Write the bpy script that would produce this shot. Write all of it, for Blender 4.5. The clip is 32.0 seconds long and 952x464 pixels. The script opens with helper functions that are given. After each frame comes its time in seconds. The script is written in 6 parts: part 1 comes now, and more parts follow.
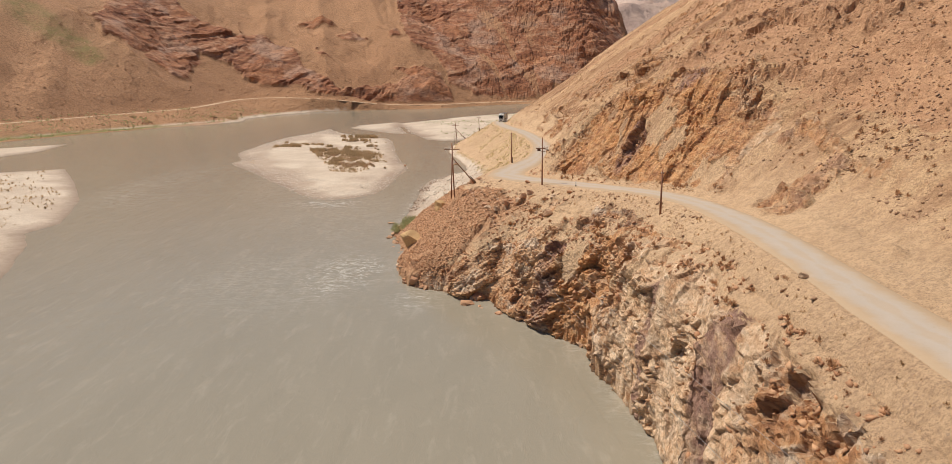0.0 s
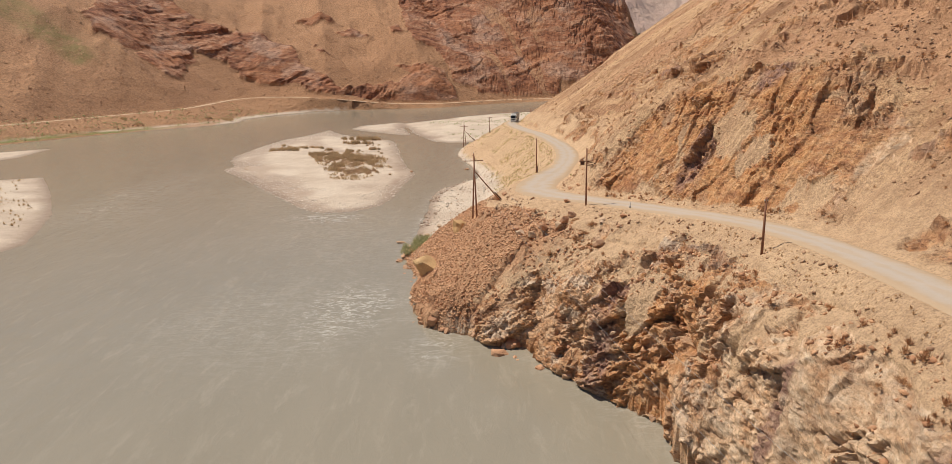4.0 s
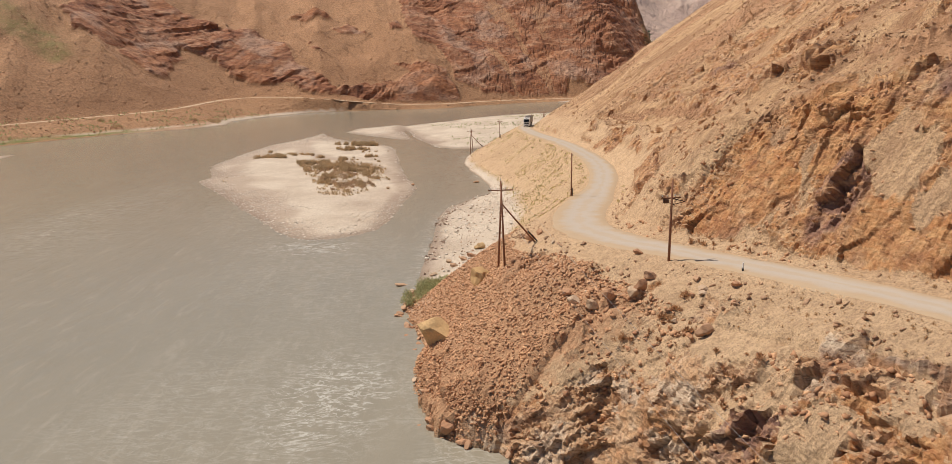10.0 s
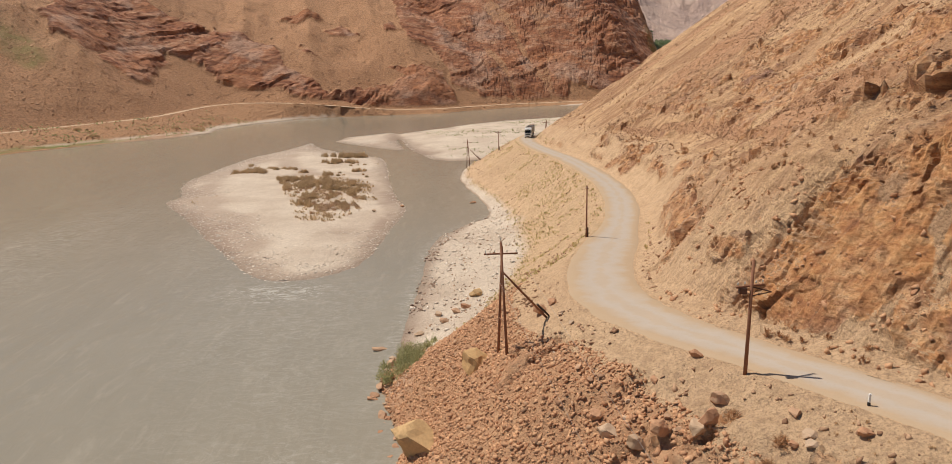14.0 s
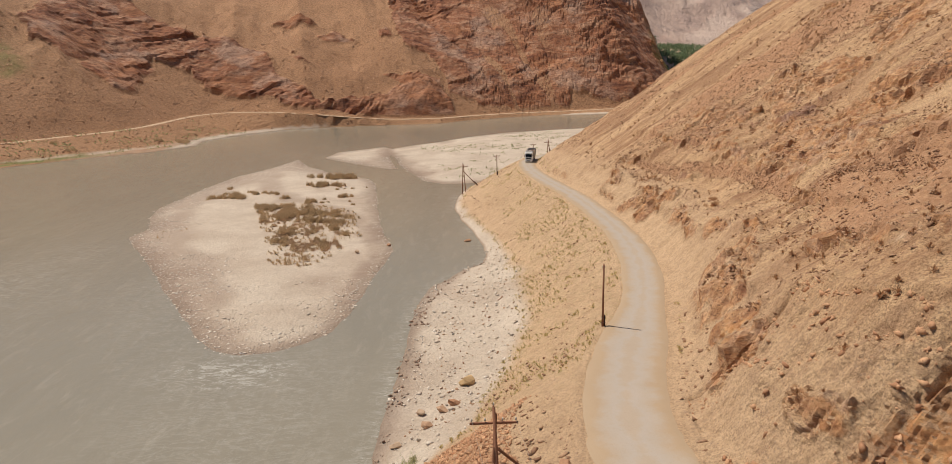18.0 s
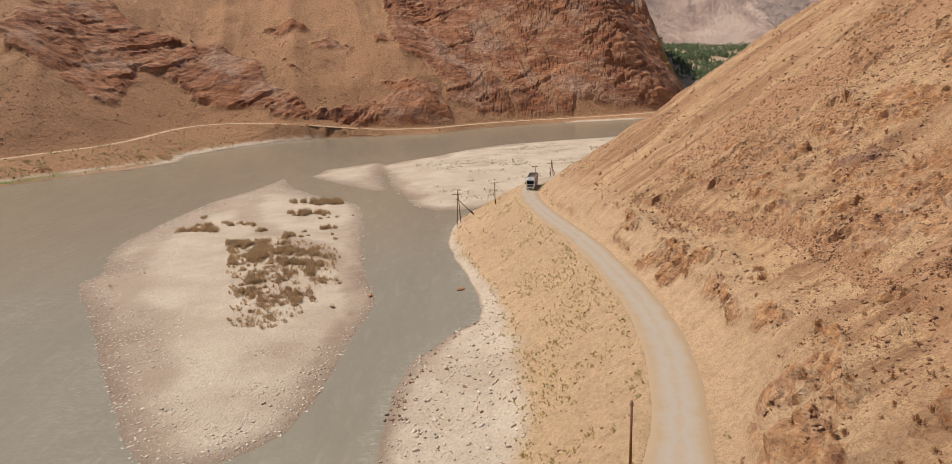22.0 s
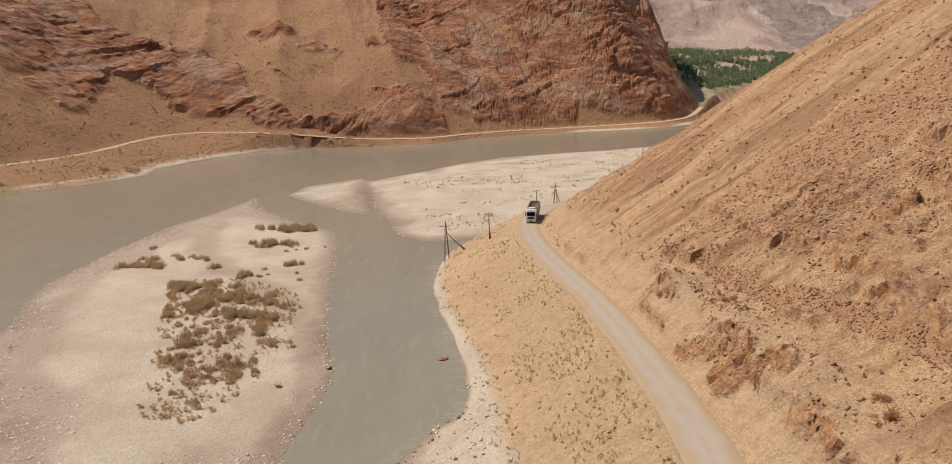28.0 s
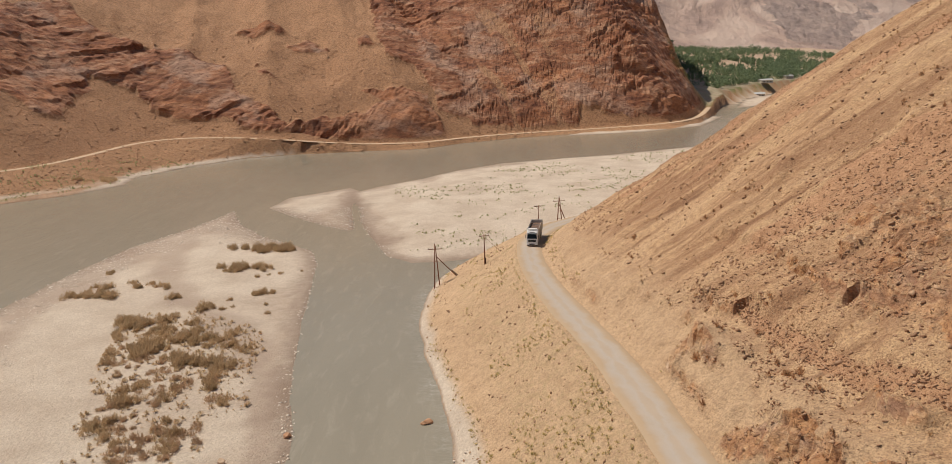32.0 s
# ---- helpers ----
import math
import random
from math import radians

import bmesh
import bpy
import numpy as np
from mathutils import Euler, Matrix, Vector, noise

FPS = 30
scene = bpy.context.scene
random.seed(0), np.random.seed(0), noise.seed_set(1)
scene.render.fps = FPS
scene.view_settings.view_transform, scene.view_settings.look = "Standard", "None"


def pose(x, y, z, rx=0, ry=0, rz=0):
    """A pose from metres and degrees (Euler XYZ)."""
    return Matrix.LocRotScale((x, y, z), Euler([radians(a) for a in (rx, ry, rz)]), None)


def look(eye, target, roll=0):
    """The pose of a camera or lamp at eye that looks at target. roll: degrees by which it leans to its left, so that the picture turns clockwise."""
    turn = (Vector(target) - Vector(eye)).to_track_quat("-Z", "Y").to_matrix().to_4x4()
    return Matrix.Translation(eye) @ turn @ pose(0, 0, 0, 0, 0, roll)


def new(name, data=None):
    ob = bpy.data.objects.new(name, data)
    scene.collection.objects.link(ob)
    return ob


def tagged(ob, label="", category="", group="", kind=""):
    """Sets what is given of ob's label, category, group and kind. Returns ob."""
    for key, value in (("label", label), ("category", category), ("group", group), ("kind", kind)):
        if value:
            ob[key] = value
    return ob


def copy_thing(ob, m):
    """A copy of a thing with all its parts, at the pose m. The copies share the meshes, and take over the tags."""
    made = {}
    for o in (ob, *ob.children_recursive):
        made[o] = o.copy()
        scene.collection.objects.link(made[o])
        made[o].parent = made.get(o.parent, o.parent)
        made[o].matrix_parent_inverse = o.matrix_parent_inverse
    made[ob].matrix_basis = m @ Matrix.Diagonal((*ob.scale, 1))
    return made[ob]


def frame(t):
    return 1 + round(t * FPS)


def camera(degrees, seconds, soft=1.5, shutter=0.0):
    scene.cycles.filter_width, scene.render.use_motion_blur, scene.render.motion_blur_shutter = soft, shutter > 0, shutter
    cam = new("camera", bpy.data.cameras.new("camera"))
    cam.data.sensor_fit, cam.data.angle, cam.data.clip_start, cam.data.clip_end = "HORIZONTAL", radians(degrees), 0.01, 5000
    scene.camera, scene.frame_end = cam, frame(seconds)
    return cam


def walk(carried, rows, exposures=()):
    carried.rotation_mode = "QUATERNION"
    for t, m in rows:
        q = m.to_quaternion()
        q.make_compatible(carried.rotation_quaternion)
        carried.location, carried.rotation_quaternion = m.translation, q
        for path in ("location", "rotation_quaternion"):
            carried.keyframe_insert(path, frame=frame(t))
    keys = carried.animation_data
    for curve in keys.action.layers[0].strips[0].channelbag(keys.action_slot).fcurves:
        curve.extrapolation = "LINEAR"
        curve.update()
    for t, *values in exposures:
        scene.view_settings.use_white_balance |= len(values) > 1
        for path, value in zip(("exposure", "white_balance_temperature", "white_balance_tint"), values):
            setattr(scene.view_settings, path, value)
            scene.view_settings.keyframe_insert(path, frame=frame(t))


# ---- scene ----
cam = camera(70.3, 32.0, soft=0.8)
PATH = [
    (0, (6.595, -0.697, 40.749), (6.538, 1.24, 40.256), -1.0),
    (2, (4.254, 9.757, 40.857), (4.195, 11.693, 40.359), -1.3),
    (6, (-1.234, 32.676, 40.044), (-1.293, 34.611, 39.541), -1.4),
    (9, (-3.119, 48.522, 39.652), (-3.175, 50.457, 39.148), -1.3),
    (13, (-2.995, 71.834, 40.445), (-3.053, 73.769, 39.942), -1.7),
    (14, (-2.871, 77.658, 41.297), (-2.926, 79.593, 40.794), -1.7),
    (17, (-2.222, 93.357, 45.501), (-2.275, 95.292, 44.999), -1.4),
    (19, (-1.804, 105.99, 47.745), (-1.858, 107.925, 47.242), -1.7),
    (20, (-1.386, 112.267, 48.705), (-1.443, 114.202, 48.205), -1.6),
    (22, (-0.153, 124.099, 51.661), (-0.217, 126.033, 51.156), -2.1),
    (24, (0.062, 134.946, 52.685), (0.004, 136.883, 52.189), -1.7),
    (25.5, (0.484, 143.162, 52.579), (0.425, 145.099, 52.084), -1.8),
    (28, (1.136, 157.004, 52.659), (1.076, 158.941, 52.163), -1.8),
    (29, (1.121, 162.858, 52.487), (1.063, 164.795, 51.992), -1.8),
    (30, (1.765, 167.508, 52.813), (1.704, 169.444, 52.316), -1.9),
    (32, (2.511, 179.177, 52.635), (2.446, 181.113, 52.139), -2.2),
]
walk(cam, [(t, look(eye, target, roll)) for t, eye, target, roll in PATH],
     exposures=[(0, -0.07, 6700, 11), (11, -0.09, 6700, 11), (18, -0.26, 6700, 11), (32, -0.29, 6700, 11)])

# ---------------------------------------------------------------- light
SUN_ELEV, SUN_DIR = radians(59), (-0.915, 0.40)
world = bpy.data.worlds.new("sky")
scene.world = world
world.use_nodes = True
wn = world.node_tree.nodes
sky = wn.new("ShaderNodeTexSky")
sky.sky_type = "NISHITA"
sky.sun_disc = False
sky.sun_elevation = SUN_ELEV
sky.sun_rotation = math.atan2(SUN_DIR[0], SUN_DIR[1])
sky.altitude = 1800
sky.dust_density = 2.0
wn["Background"].inputs["Strength"].default_value = 0.075
world.node_tree.links.new(sky.outputs[0], wn["Background"].inputs[0])
sun = new("sun", bpy.data.lights.new("sun", "SUN"))
sun.data.energy, sun.data.angle, sun.data.color = 4.7, radians(0.6), (1.0, 0.93, 0.82)
sun.matrix_world = look((SUN_DIR[0] * 200, 300 + SUN_DIR[1] * 200, 200 * math.tan(SUN_ELEV)), (0, 300, 0))

# ---------------------------------------------------------------- materials
class Nodes:
    """Short hand for building one node material."""
    def __init__(self, name, rough=0.9):
        self.mat = bpy.data.materials.new(name)
        self.mat.use_nodes = True
        self.t = self.mat.node_tree
        self.bsdf = self.t.nodes["Principled BSDF"]
        self.set("Roughness", rough)
        self.pos = self.t.nodes.new("ShaderNodeNewGeometry").outputs["Position"]

    def link(self, a, b):
        self.t.links.new(a, b)

    def put(self, socket, v):
        if hasattr(v, "links"):
            self.link(v, socket)
        elif isinstance(v, tuple) and len(v) == 3 and socket.type == "RGBA":
            socket.default_value = (*v, 1)
        else:
            socket.default_value = v

    def set(self, key, v):
        self.put(self.bsdf.inputs[key], v)

    def attr(self, name):
        n = self.t.nodes.new("ShaderNodeAttribute")
        n.attribute_name = name
        return n.outputs["Fac"]

    def scaled(self, s, vec=None):
        n = self.t.nodes.new("ShaderNodeMapping")
        n.inputs["Scale"].default_value = s
        self.link(vec or self.pos, n.inputs["Vector"])
        return n.outputs[0]

    def turned(self, rot, s, vec=None):
        n = self.t.nodes.new("ShaderNodeMapping")
        n.inputs["Rotation"].default_value = [radians(a) for a in rot]
        n.inputs["Scale"].default_value = s
        self.link(vec or self.pos, n.inputs["Vector"])
        return n.outputs[0]

    def noise(self, scale, detail=4, rough=0.6, vec=None, dist=0.0):
        n = self.t.nodes.new("ShaderNodeTexNoise")
        n.inputs["Scale"].default_value, n.inputs["Detail"].default_value = scale, detail
        n.inputs["Roughness"].default_value, n.inputs["Distortion"].default_value = rough, dist
        self.link(vec or self.pos, n.inputs["Vector"])
        return n.outputs["Fac"]

    def cells(self, scale, feature="F1", out="Distance", vec=None):
        n = self.t.nodes.new("ShaderNodeTexVoronoi")
        n.feature = feature
        n.inputs["Scale"].default_value = scale
        self.link(vec or self.pos, n.inputs["Vector"])
        return n.outputs[out]

    def ramp(self, fac, *stops):
        n = self.t.nodes.new("ShaderNodeValToRGB")
        el = n.color_ramp.elements
        while len(el) < len(stops):
            el.new(0.5)
        for e, (p, c) in zip(el, stops):
            e.position, e.color = p, ((*c, 1) if isinstance(c, tuple) else (c, c, c, 1))
        self.link(fac, n.inputs[0])
        return n.outputs[0]

    def mix(self, fac, a, b, how="MIX"):
        n = self.t.nodes.new("ShaderNodeMix")
        n.data_type, n.blend_type = "RGBA", how
        for i, v in ((0, fac), (6, a), (7, b)):
            self.put(n.inputs[i], v)
        return n.outputs[2]

    def math(self, op, a, b=0.0, clamp=False):
        n = self.t.nodes.new("ShaderNodeMath")
        n.operation, n.use_clamp = op, clamp
        self.put(n.inputs[0], a), self.put(n.inputs[1], b)
        return n.outputs[0]

    def bump(self, height, dist, strength=1.0):
        n = self.t.nodes.new("ShaderNodeBump")
        n.inputs["Distance"].default_value, n.inputs["Strength"].default_value = dist, strength
        self.link(height, n.inputs["Height"])
        if self.bsdf.inputs["Normal"].links:
            self.link(self.bsdf.inputs["Normal"].links[0].from_socket, n.inputs["Normal"])
        self.link(n.outputs[0], self.bsdf.inputs["Normal"])

    def random(self):
        return self.t.nodes.new("ShaderNodeObjectInfo").outputs["Random"]

    def island(self):
        return self.t.nodes.new("ShaderNodeNewGeometry").outputs["Random Per Island"]


def plain(name, color, rough=0.8, metal=0.0, vary=0.25, scale=3.0, bump=0.0):
    m = Nodes(name, rough)
    n = m.noise(scale, 5)
    dark = tuple(c * (1 - vary) for c in color)
    m.set("Base Color", m.mix(n, dark, tuple(min(1, c * (1 + vary)) for c in color)))
    m.set("Metallic", metal)
    if bump:
        m.bump(m.noise(scale * 4, 4), bump)
    return m.mat


def ground_material():
    m = Nodes("ground_earth", 0.95)
    rock, grass, beach, scree = m.attr("rock"), m.attr("grass"), m.attr("beach"), m.attr("scree")
    far, tint, joint, block = m.attr("far"), m.attr("tint"), m.attr("joint"), m.attr("block")
    # sandy earth
    big, mid, fine = m.noise(0.05, 3), m.noise(0.6, 6, 0.7), m.noise(6.0, 4, 0.7)
    sand = m.ramp(big, (0.3, (0.60, 0.40, 0.24)), (0.7, (0.68, 0.47, 0.285)))
    sand = m.mix(m.ramp(mid, (0.45, 0.0), (0.72, 0.6)), sand, (0.40, 0.25, 0.14))
    sand = m.mix(m.ramp(fine, (0.51, 0.0), (0.64, 0.75)), sand, (0.33, 0.205, 0.12))
    slope = m.mix(m.ramp(m.noise(0.09, 5, 0.6, m.scaled((0.25, 1, 0.4))), (0.35, 0.0), (0.65, 1.0)), (0.66, 0.415, 0.225), (0.52, 0.295, 0.15))
    fall = m.noise(1.0, 6, 0.65, m.turned((0, 0, 6), (0.045, 0.42, 0.06)), 0.5)
    slope = m.mix(m.ramp(fall, (0.40, 0.0), (0.58, 0.85)), slope, (0.68, 0.45, 0.25))
    slope = m.mix(m.ramp(fall, (0.32, 0.9), (0.47, 0.0)), slope, (0.22, 0.105, 0.052))
    slope = m.mix(m.ramp(mid, (0.45, 0.0), (0.70, 0.6)), slope, (0.36, 0.19, 0.095))
    wide = m.noise(1.0, 5, 0.6, m.turned((0, 0, 4), (0.02, 0.13, 0.03)), 0.8)
    slope = m.mix(m.ramp(wide, (0.50, 0.0), (0.60, 0.65)), slope, (0.33, 0.165, 0.083))
    slope = m.mix(m.ramp(wide, (0.34, 0.6), (0.46, 0.0)), slope, (0.70, 0.47, 0.27))
    slope = m.mix(m.ramp(fine, (0.50, 0.0), (0.60, 0.75)), slope, (0.22, 0.115, 0.06))
    sand = m.mix(m.math("MULTIPLY", tint, m.math("SUBTRACT", 1.0, far)), sand, slope)
    grit = m.noise(1.9, 5, 0.8)
    sand = m.mix(m.ramp(grit, (0.49, 0.0), (0.60, 0.42)), sand, m.mix(tint, (0.31, 0.20, 0.125), (0.23, 0.12, 0.068)))
    sand = m.mix(m.ramp(grit, (0.34, 0.35), (0.44, 0.0)), sand, (0.66, 0.47, 0.30))
    # loose stones lying in it
    st = m.cells(2.2, out="Color")
    sand = m.mix(m.math("MULTIPLY", m.ramp(m.cells(2.2), (0.16, 1.0), (0.24, 0.0)), m.ramp(m.noise(0.35, 3), (0.5, 0.0), (0.6, 0.8))), sand,
                 m.mix(st, (0.30, 0.18, 0.11), (0.46, 0.32, 0.22)))
    # rock: tilted beds, blotches of cream, rust and purple-brown
    bed = m.noise(0.55, 8, 0.65, m.turned((28, 40, 0), (0.35, 1.0, 2.2)), 0.6)
    blot = m.noise(0.13, 5, 0.6)
    rk = m.ramp(bed, (0.25, (0.42, 0.215, 0.11)), (0.38, (0.64, 0.375, 0.20)), (0.55, (0.74, 0.49, 0.30)), (0.75, (0.85, 0.65, 0.46)))
    rk = m.mix(m.ramp(blot, (0.44, 0.0), (0.56, 0.85)), rk, m.ramp(bed, (0.3, (0.44, 0.17, 0.065)), (0.7, (0.68, 0.36, 0.15))))
    rk = m.mix(m.ramp(m.noise(0.21, 4, 0.6, m.scaled((1, 1, 1.7))), (0.52, 0.0), (0.60, 0.85)), rk,
               m.ramp(bed, (0.3, (0.62, 0.44, 0.30)), (0.7, (0.84, 0.69, 0.52))))
    rk = m.mix(m.math("MULTIPLY", tint, m.ramp(m.noise(0.17, 4, 0.6), (0.35, 0.9), (0.65, 0.45))), rk,
               m.ramp(bed, (0.30, (0.22, 0.088, 0.042)), (0.43, (0.47, 0.215, 0.092)), (0.56, (0.63, 0.345, 0.158)), (0.75, (0.75, 0.51, 0.30))))
    farrk = m.ramp(m.noise(0.09, 9, 0.68, m.turned((20, 30, 10), (0.5, 1.0, 1.6)), 0.5), (0.36, (0.17, 0.056, 0.03)), (0.48, (0.42, 0.168, 0.08)), (0.66, (0.66, 0.385, 0.235)))
    farrk = m.mix(m.ramp(m.noise(0.03, 5, 0.6), (0.52, 0.0), (0.62, 0.6)), farrk, (0.60, 0.41, 0.30))
    farrk = m.mix(m.ramp(m.noise(0.02, 5, 0.6, m.scaled((1, 1, 1.6))), (0.50, 0.0), (0.60, 0.55)), farrk, (0.52, 0.215, 0.09))
    # far rock: crevice shade painted in as fine dark noise
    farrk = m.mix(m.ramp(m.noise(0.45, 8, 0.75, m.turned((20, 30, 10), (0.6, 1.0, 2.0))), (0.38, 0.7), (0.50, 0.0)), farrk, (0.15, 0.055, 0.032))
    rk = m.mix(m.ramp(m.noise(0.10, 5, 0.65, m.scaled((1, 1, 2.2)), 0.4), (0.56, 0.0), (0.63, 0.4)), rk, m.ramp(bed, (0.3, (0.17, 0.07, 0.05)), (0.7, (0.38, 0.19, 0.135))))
    # near rock: shade of small cracks put into the colour by noise
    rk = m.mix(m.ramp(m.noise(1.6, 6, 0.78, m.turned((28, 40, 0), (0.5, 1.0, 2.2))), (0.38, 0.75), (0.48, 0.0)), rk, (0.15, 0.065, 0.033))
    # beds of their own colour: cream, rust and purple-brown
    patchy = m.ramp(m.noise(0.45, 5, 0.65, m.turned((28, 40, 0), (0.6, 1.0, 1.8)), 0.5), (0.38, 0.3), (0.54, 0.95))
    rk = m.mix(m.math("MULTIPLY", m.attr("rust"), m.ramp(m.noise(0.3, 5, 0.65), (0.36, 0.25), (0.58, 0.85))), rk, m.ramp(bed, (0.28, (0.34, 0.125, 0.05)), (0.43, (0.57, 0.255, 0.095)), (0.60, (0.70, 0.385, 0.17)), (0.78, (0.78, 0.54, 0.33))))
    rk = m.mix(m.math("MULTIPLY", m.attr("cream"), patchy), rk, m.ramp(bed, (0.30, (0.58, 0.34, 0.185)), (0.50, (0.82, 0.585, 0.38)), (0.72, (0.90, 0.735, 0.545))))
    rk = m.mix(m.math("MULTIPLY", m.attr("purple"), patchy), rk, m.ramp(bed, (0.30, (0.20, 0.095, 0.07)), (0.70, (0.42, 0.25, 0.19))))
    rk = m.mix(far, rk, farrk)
    # sunken blocks slightly darker; the joints' crevice shade is put into the colour
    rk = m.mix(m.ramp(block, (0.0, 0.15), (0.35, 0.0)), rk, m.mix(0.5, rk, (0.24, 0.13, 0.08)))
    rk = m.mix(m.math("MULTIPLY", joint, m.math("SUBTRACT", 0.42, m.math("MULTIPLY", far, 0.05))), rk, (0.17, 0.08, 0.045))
    sand = m.mix(m.math("MULTIPLY", far, 0.85), sand, m.mix(m.ramp(m.noise(0.7, 6, 0.8), (0.44, 0.0), (0.60, 0.9)), m.mix(tint, (0.525, 0.275, 0.137), (0.43, 0.212, 0.102)), (0.25, 0.12, 0.06)))
    nz = m.t.nodes.new("ShaderNodeSeparateXYZ")
    m.link(m.pos.node.outputs["True Normal"], nz.inputs[0])
    dusty = m.math("MULTIPLY", m.ramp(nz.outputs["Z"], (0.62, 0.0), (0.86, 1.0)), m.math("SUBTRACT", 0.62, m.math("MULTIPLY", far, 0.45)))
    rock = m.math("SUBTRACT", rock, m.math("MULTIPLY", dusty, 0.75))
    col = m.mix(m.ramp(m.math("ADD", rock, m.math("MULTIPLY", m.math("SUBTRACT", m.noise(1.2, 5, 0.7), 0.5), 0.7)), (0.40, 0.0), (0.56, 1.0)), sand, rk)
    # scree
    sc = m.mix(m.cells(1.9, out="Color"), (0.37, 0.19, 0.10), (0.58, 0.335, 0.185))
    col = m.mix(m.ramp(m.math("ADD", scree, m.math("MULTIPLY", m.math("SUBTRACT", m.noise(0.9, 4), 0.5), 0.8)), (0.4, 0.0), (0.6, 0.9)), col, sc)
    # dry tufts
    g = m.math("MULTIPLY", grass, m.ramp(m.noise(0.9, 5, 0.75), (0.45, 0.0), (0.66, 0.45)))
    col = m.mix(g, col, m.mix(m.noise(3.0, 2), (0.29, 0.24, 0.105), (0.43, 0.33, 0.16)))
    col = m.mix(m.math("MULTIPLY", m.attr("lush"), m.ramp(m.noise(0.12, 4), (0.35, 0.2), (0.6, 1.0))), col, m.mix(m.noise(0.4, 4), (0.10, 0.13, 0.03), (0.25, 0.25, 0.07)))
    # pale silt and shingle of the river
    bs = m.mix(m.ramp(m.noise(0.07, 5, 0.65), (0.4, 0.0), (0.62, 1.0)), (0.73, 0.62, 0.495), (0.60, 0.485, 0.375))
    bs = m.mix(m.ramp(m.cells(3.3, out="Color"), (0.0, 0.0), (1.0, 0.45)), bs, (0.34, 0.25, 0.185))
    bs = m.mix(m.ramp(m.cells(1.4), (0.10, 0.8), (0.16, 0.0)), bs, (0.60, 0.52, 0.44))
    lie = m.t.nodes.new("ShaderNodeSeparateXYZ")
    m.link(m.pos, lie.inputs[0])
    mud = m.math("ADD", lie.outputs["Z"], m.math("MULTIPLY", m.noise(0.045, 5, 0.6), 1.1))
    bs = m.mix(m.ramp(mud, (0.72, 0.6), (1.05, 0.0)), bs, m.mix(m.noise(0.5, 5), (0.36, 0.26, 0.195), (0.47, 0.35, 0.265)))
    bs = m.mix(m.math("MULTIPLY", m.attr("mud"), 0.6), bs, m.mix(m.noise(0.6, 5, 0.7), (0.33, 0.235, 0.175), (0.43, 0.315, 0.24)))
    col = m.mix(beach, col, bs)
    z = m.t.nodes.new("ShaderNodeSeparateXYZ")
    m.link(m.pos, z.inputs[0])
    wet = m.ramp(m.math("ADD", z.outputs["Z"], m.math("MULTIPLY", m.noise(0.5, 4), 0.25)), (0.14, 1.0), (0.42, 0.0))
    col = m.mix(m.math("MULTIPLY", wet, 0.5), col, (0.17, 0.115, 0.08))
    m.set("Base Color", col)
    m.bump(m.noise(1.3, 9, 0.78), 0.5, 0.8)
    m.bump(m.math("MULTIPLY", m.noise(0.35, 9, 0.78), far), 1.6, 0.6)
    m.bump(m.math("MULTIPLY", m.noise(0.22, 10, 0.72, m.turned((20, 30, 10), (0.7, 1.0, 1.8))), m.math("MULTIPLY", far, m.attr("rock"))), 2.2, 0.6)
    near_rock = m.math("MULTIPLY", m.attr("rock"), m.math("SUBTRACT", 1.0, far))
    m.bump(m.math("MULTIPLY", m.noise(1.1, 9, 0.7, m.turned((28, 40, 0), (0.6, 1.0, 2.4)), 0.8), near_rock), 0.35, 0.6)
    m.bump(m.cells(2.6), 0.14, 0.5)
    return m.mat


def water_material():
    m = Nodes("silty_river_water", 0.16)
    flow = m.turned((0, 0, -12), (0.11, 0.03, 1))
    col = m.mix(m.noise(1.0, 5, 0.6, flow, 0.8), (0.252, 0.225, 0.173), (0.315, 0.28, 0.216))
    col = m.mix(m.ramp(m.noise(1.0, 8, 0.7, m.turned((0, 0, 10), (0.5, 0.13, 1)), 0.6), (0.53, 0.0), (0.75, 0.4)), col, (0.43, 0.385, 0.31))
    foam = m.attr("foam")
    streak = m.noise(1.0, 9, 0.72, m.turned((0, 0, -8), (0.3, 0.7, 1)), 1.6)
    f = m.math("MULTIPLY", foam, m.ramp(streak, (0.50, 0.0), (0.66, 0.9)))
    lines = m.noise(1.0, 5, 0.6, m.turned((0, 0, -20), (0.16, 0.34, 1)), 2.2)
    f = m.math("ADD", f, m.math("MULTIPLY", foam, m.ramp(lines, (0.46, 0.0), (0.50, 0.7), (0.54, 0.0))), True)
    m.set("Base Color", m.mix(f, col, (0.64, 0.62, 0.57)))
    m.set("Roughness", m.math("ADD", 0.14, m.math("MULTIPLY", f, 0.5)))
    m.set("IOR", 1.33)
    m.bump(m.noise(0.5, 7, 0.7, m.turned((0, 0, 8), (1, 0.5, 1)), 0.8), 0.16, 0.5)
    return m.mat


def track_material():
    m = Nodes("pale_dirt_track", 0.95)
    col = m.mix(m.noise(0.2, 5, 0.65), (0.50, 0.35, 0.22), (0.66, 0.48, 0.325))
    m.set("Base Color", m.mix(m.ramp(m.noise(2.0, 4, 0.7), (0.55, 0.0), (0.75, 0.4)), col, (0.48, 0.32, 0.20)))
    m.bump(m.noise(2, 6, 0.7), 0.08, 0.5)
    return m.mat


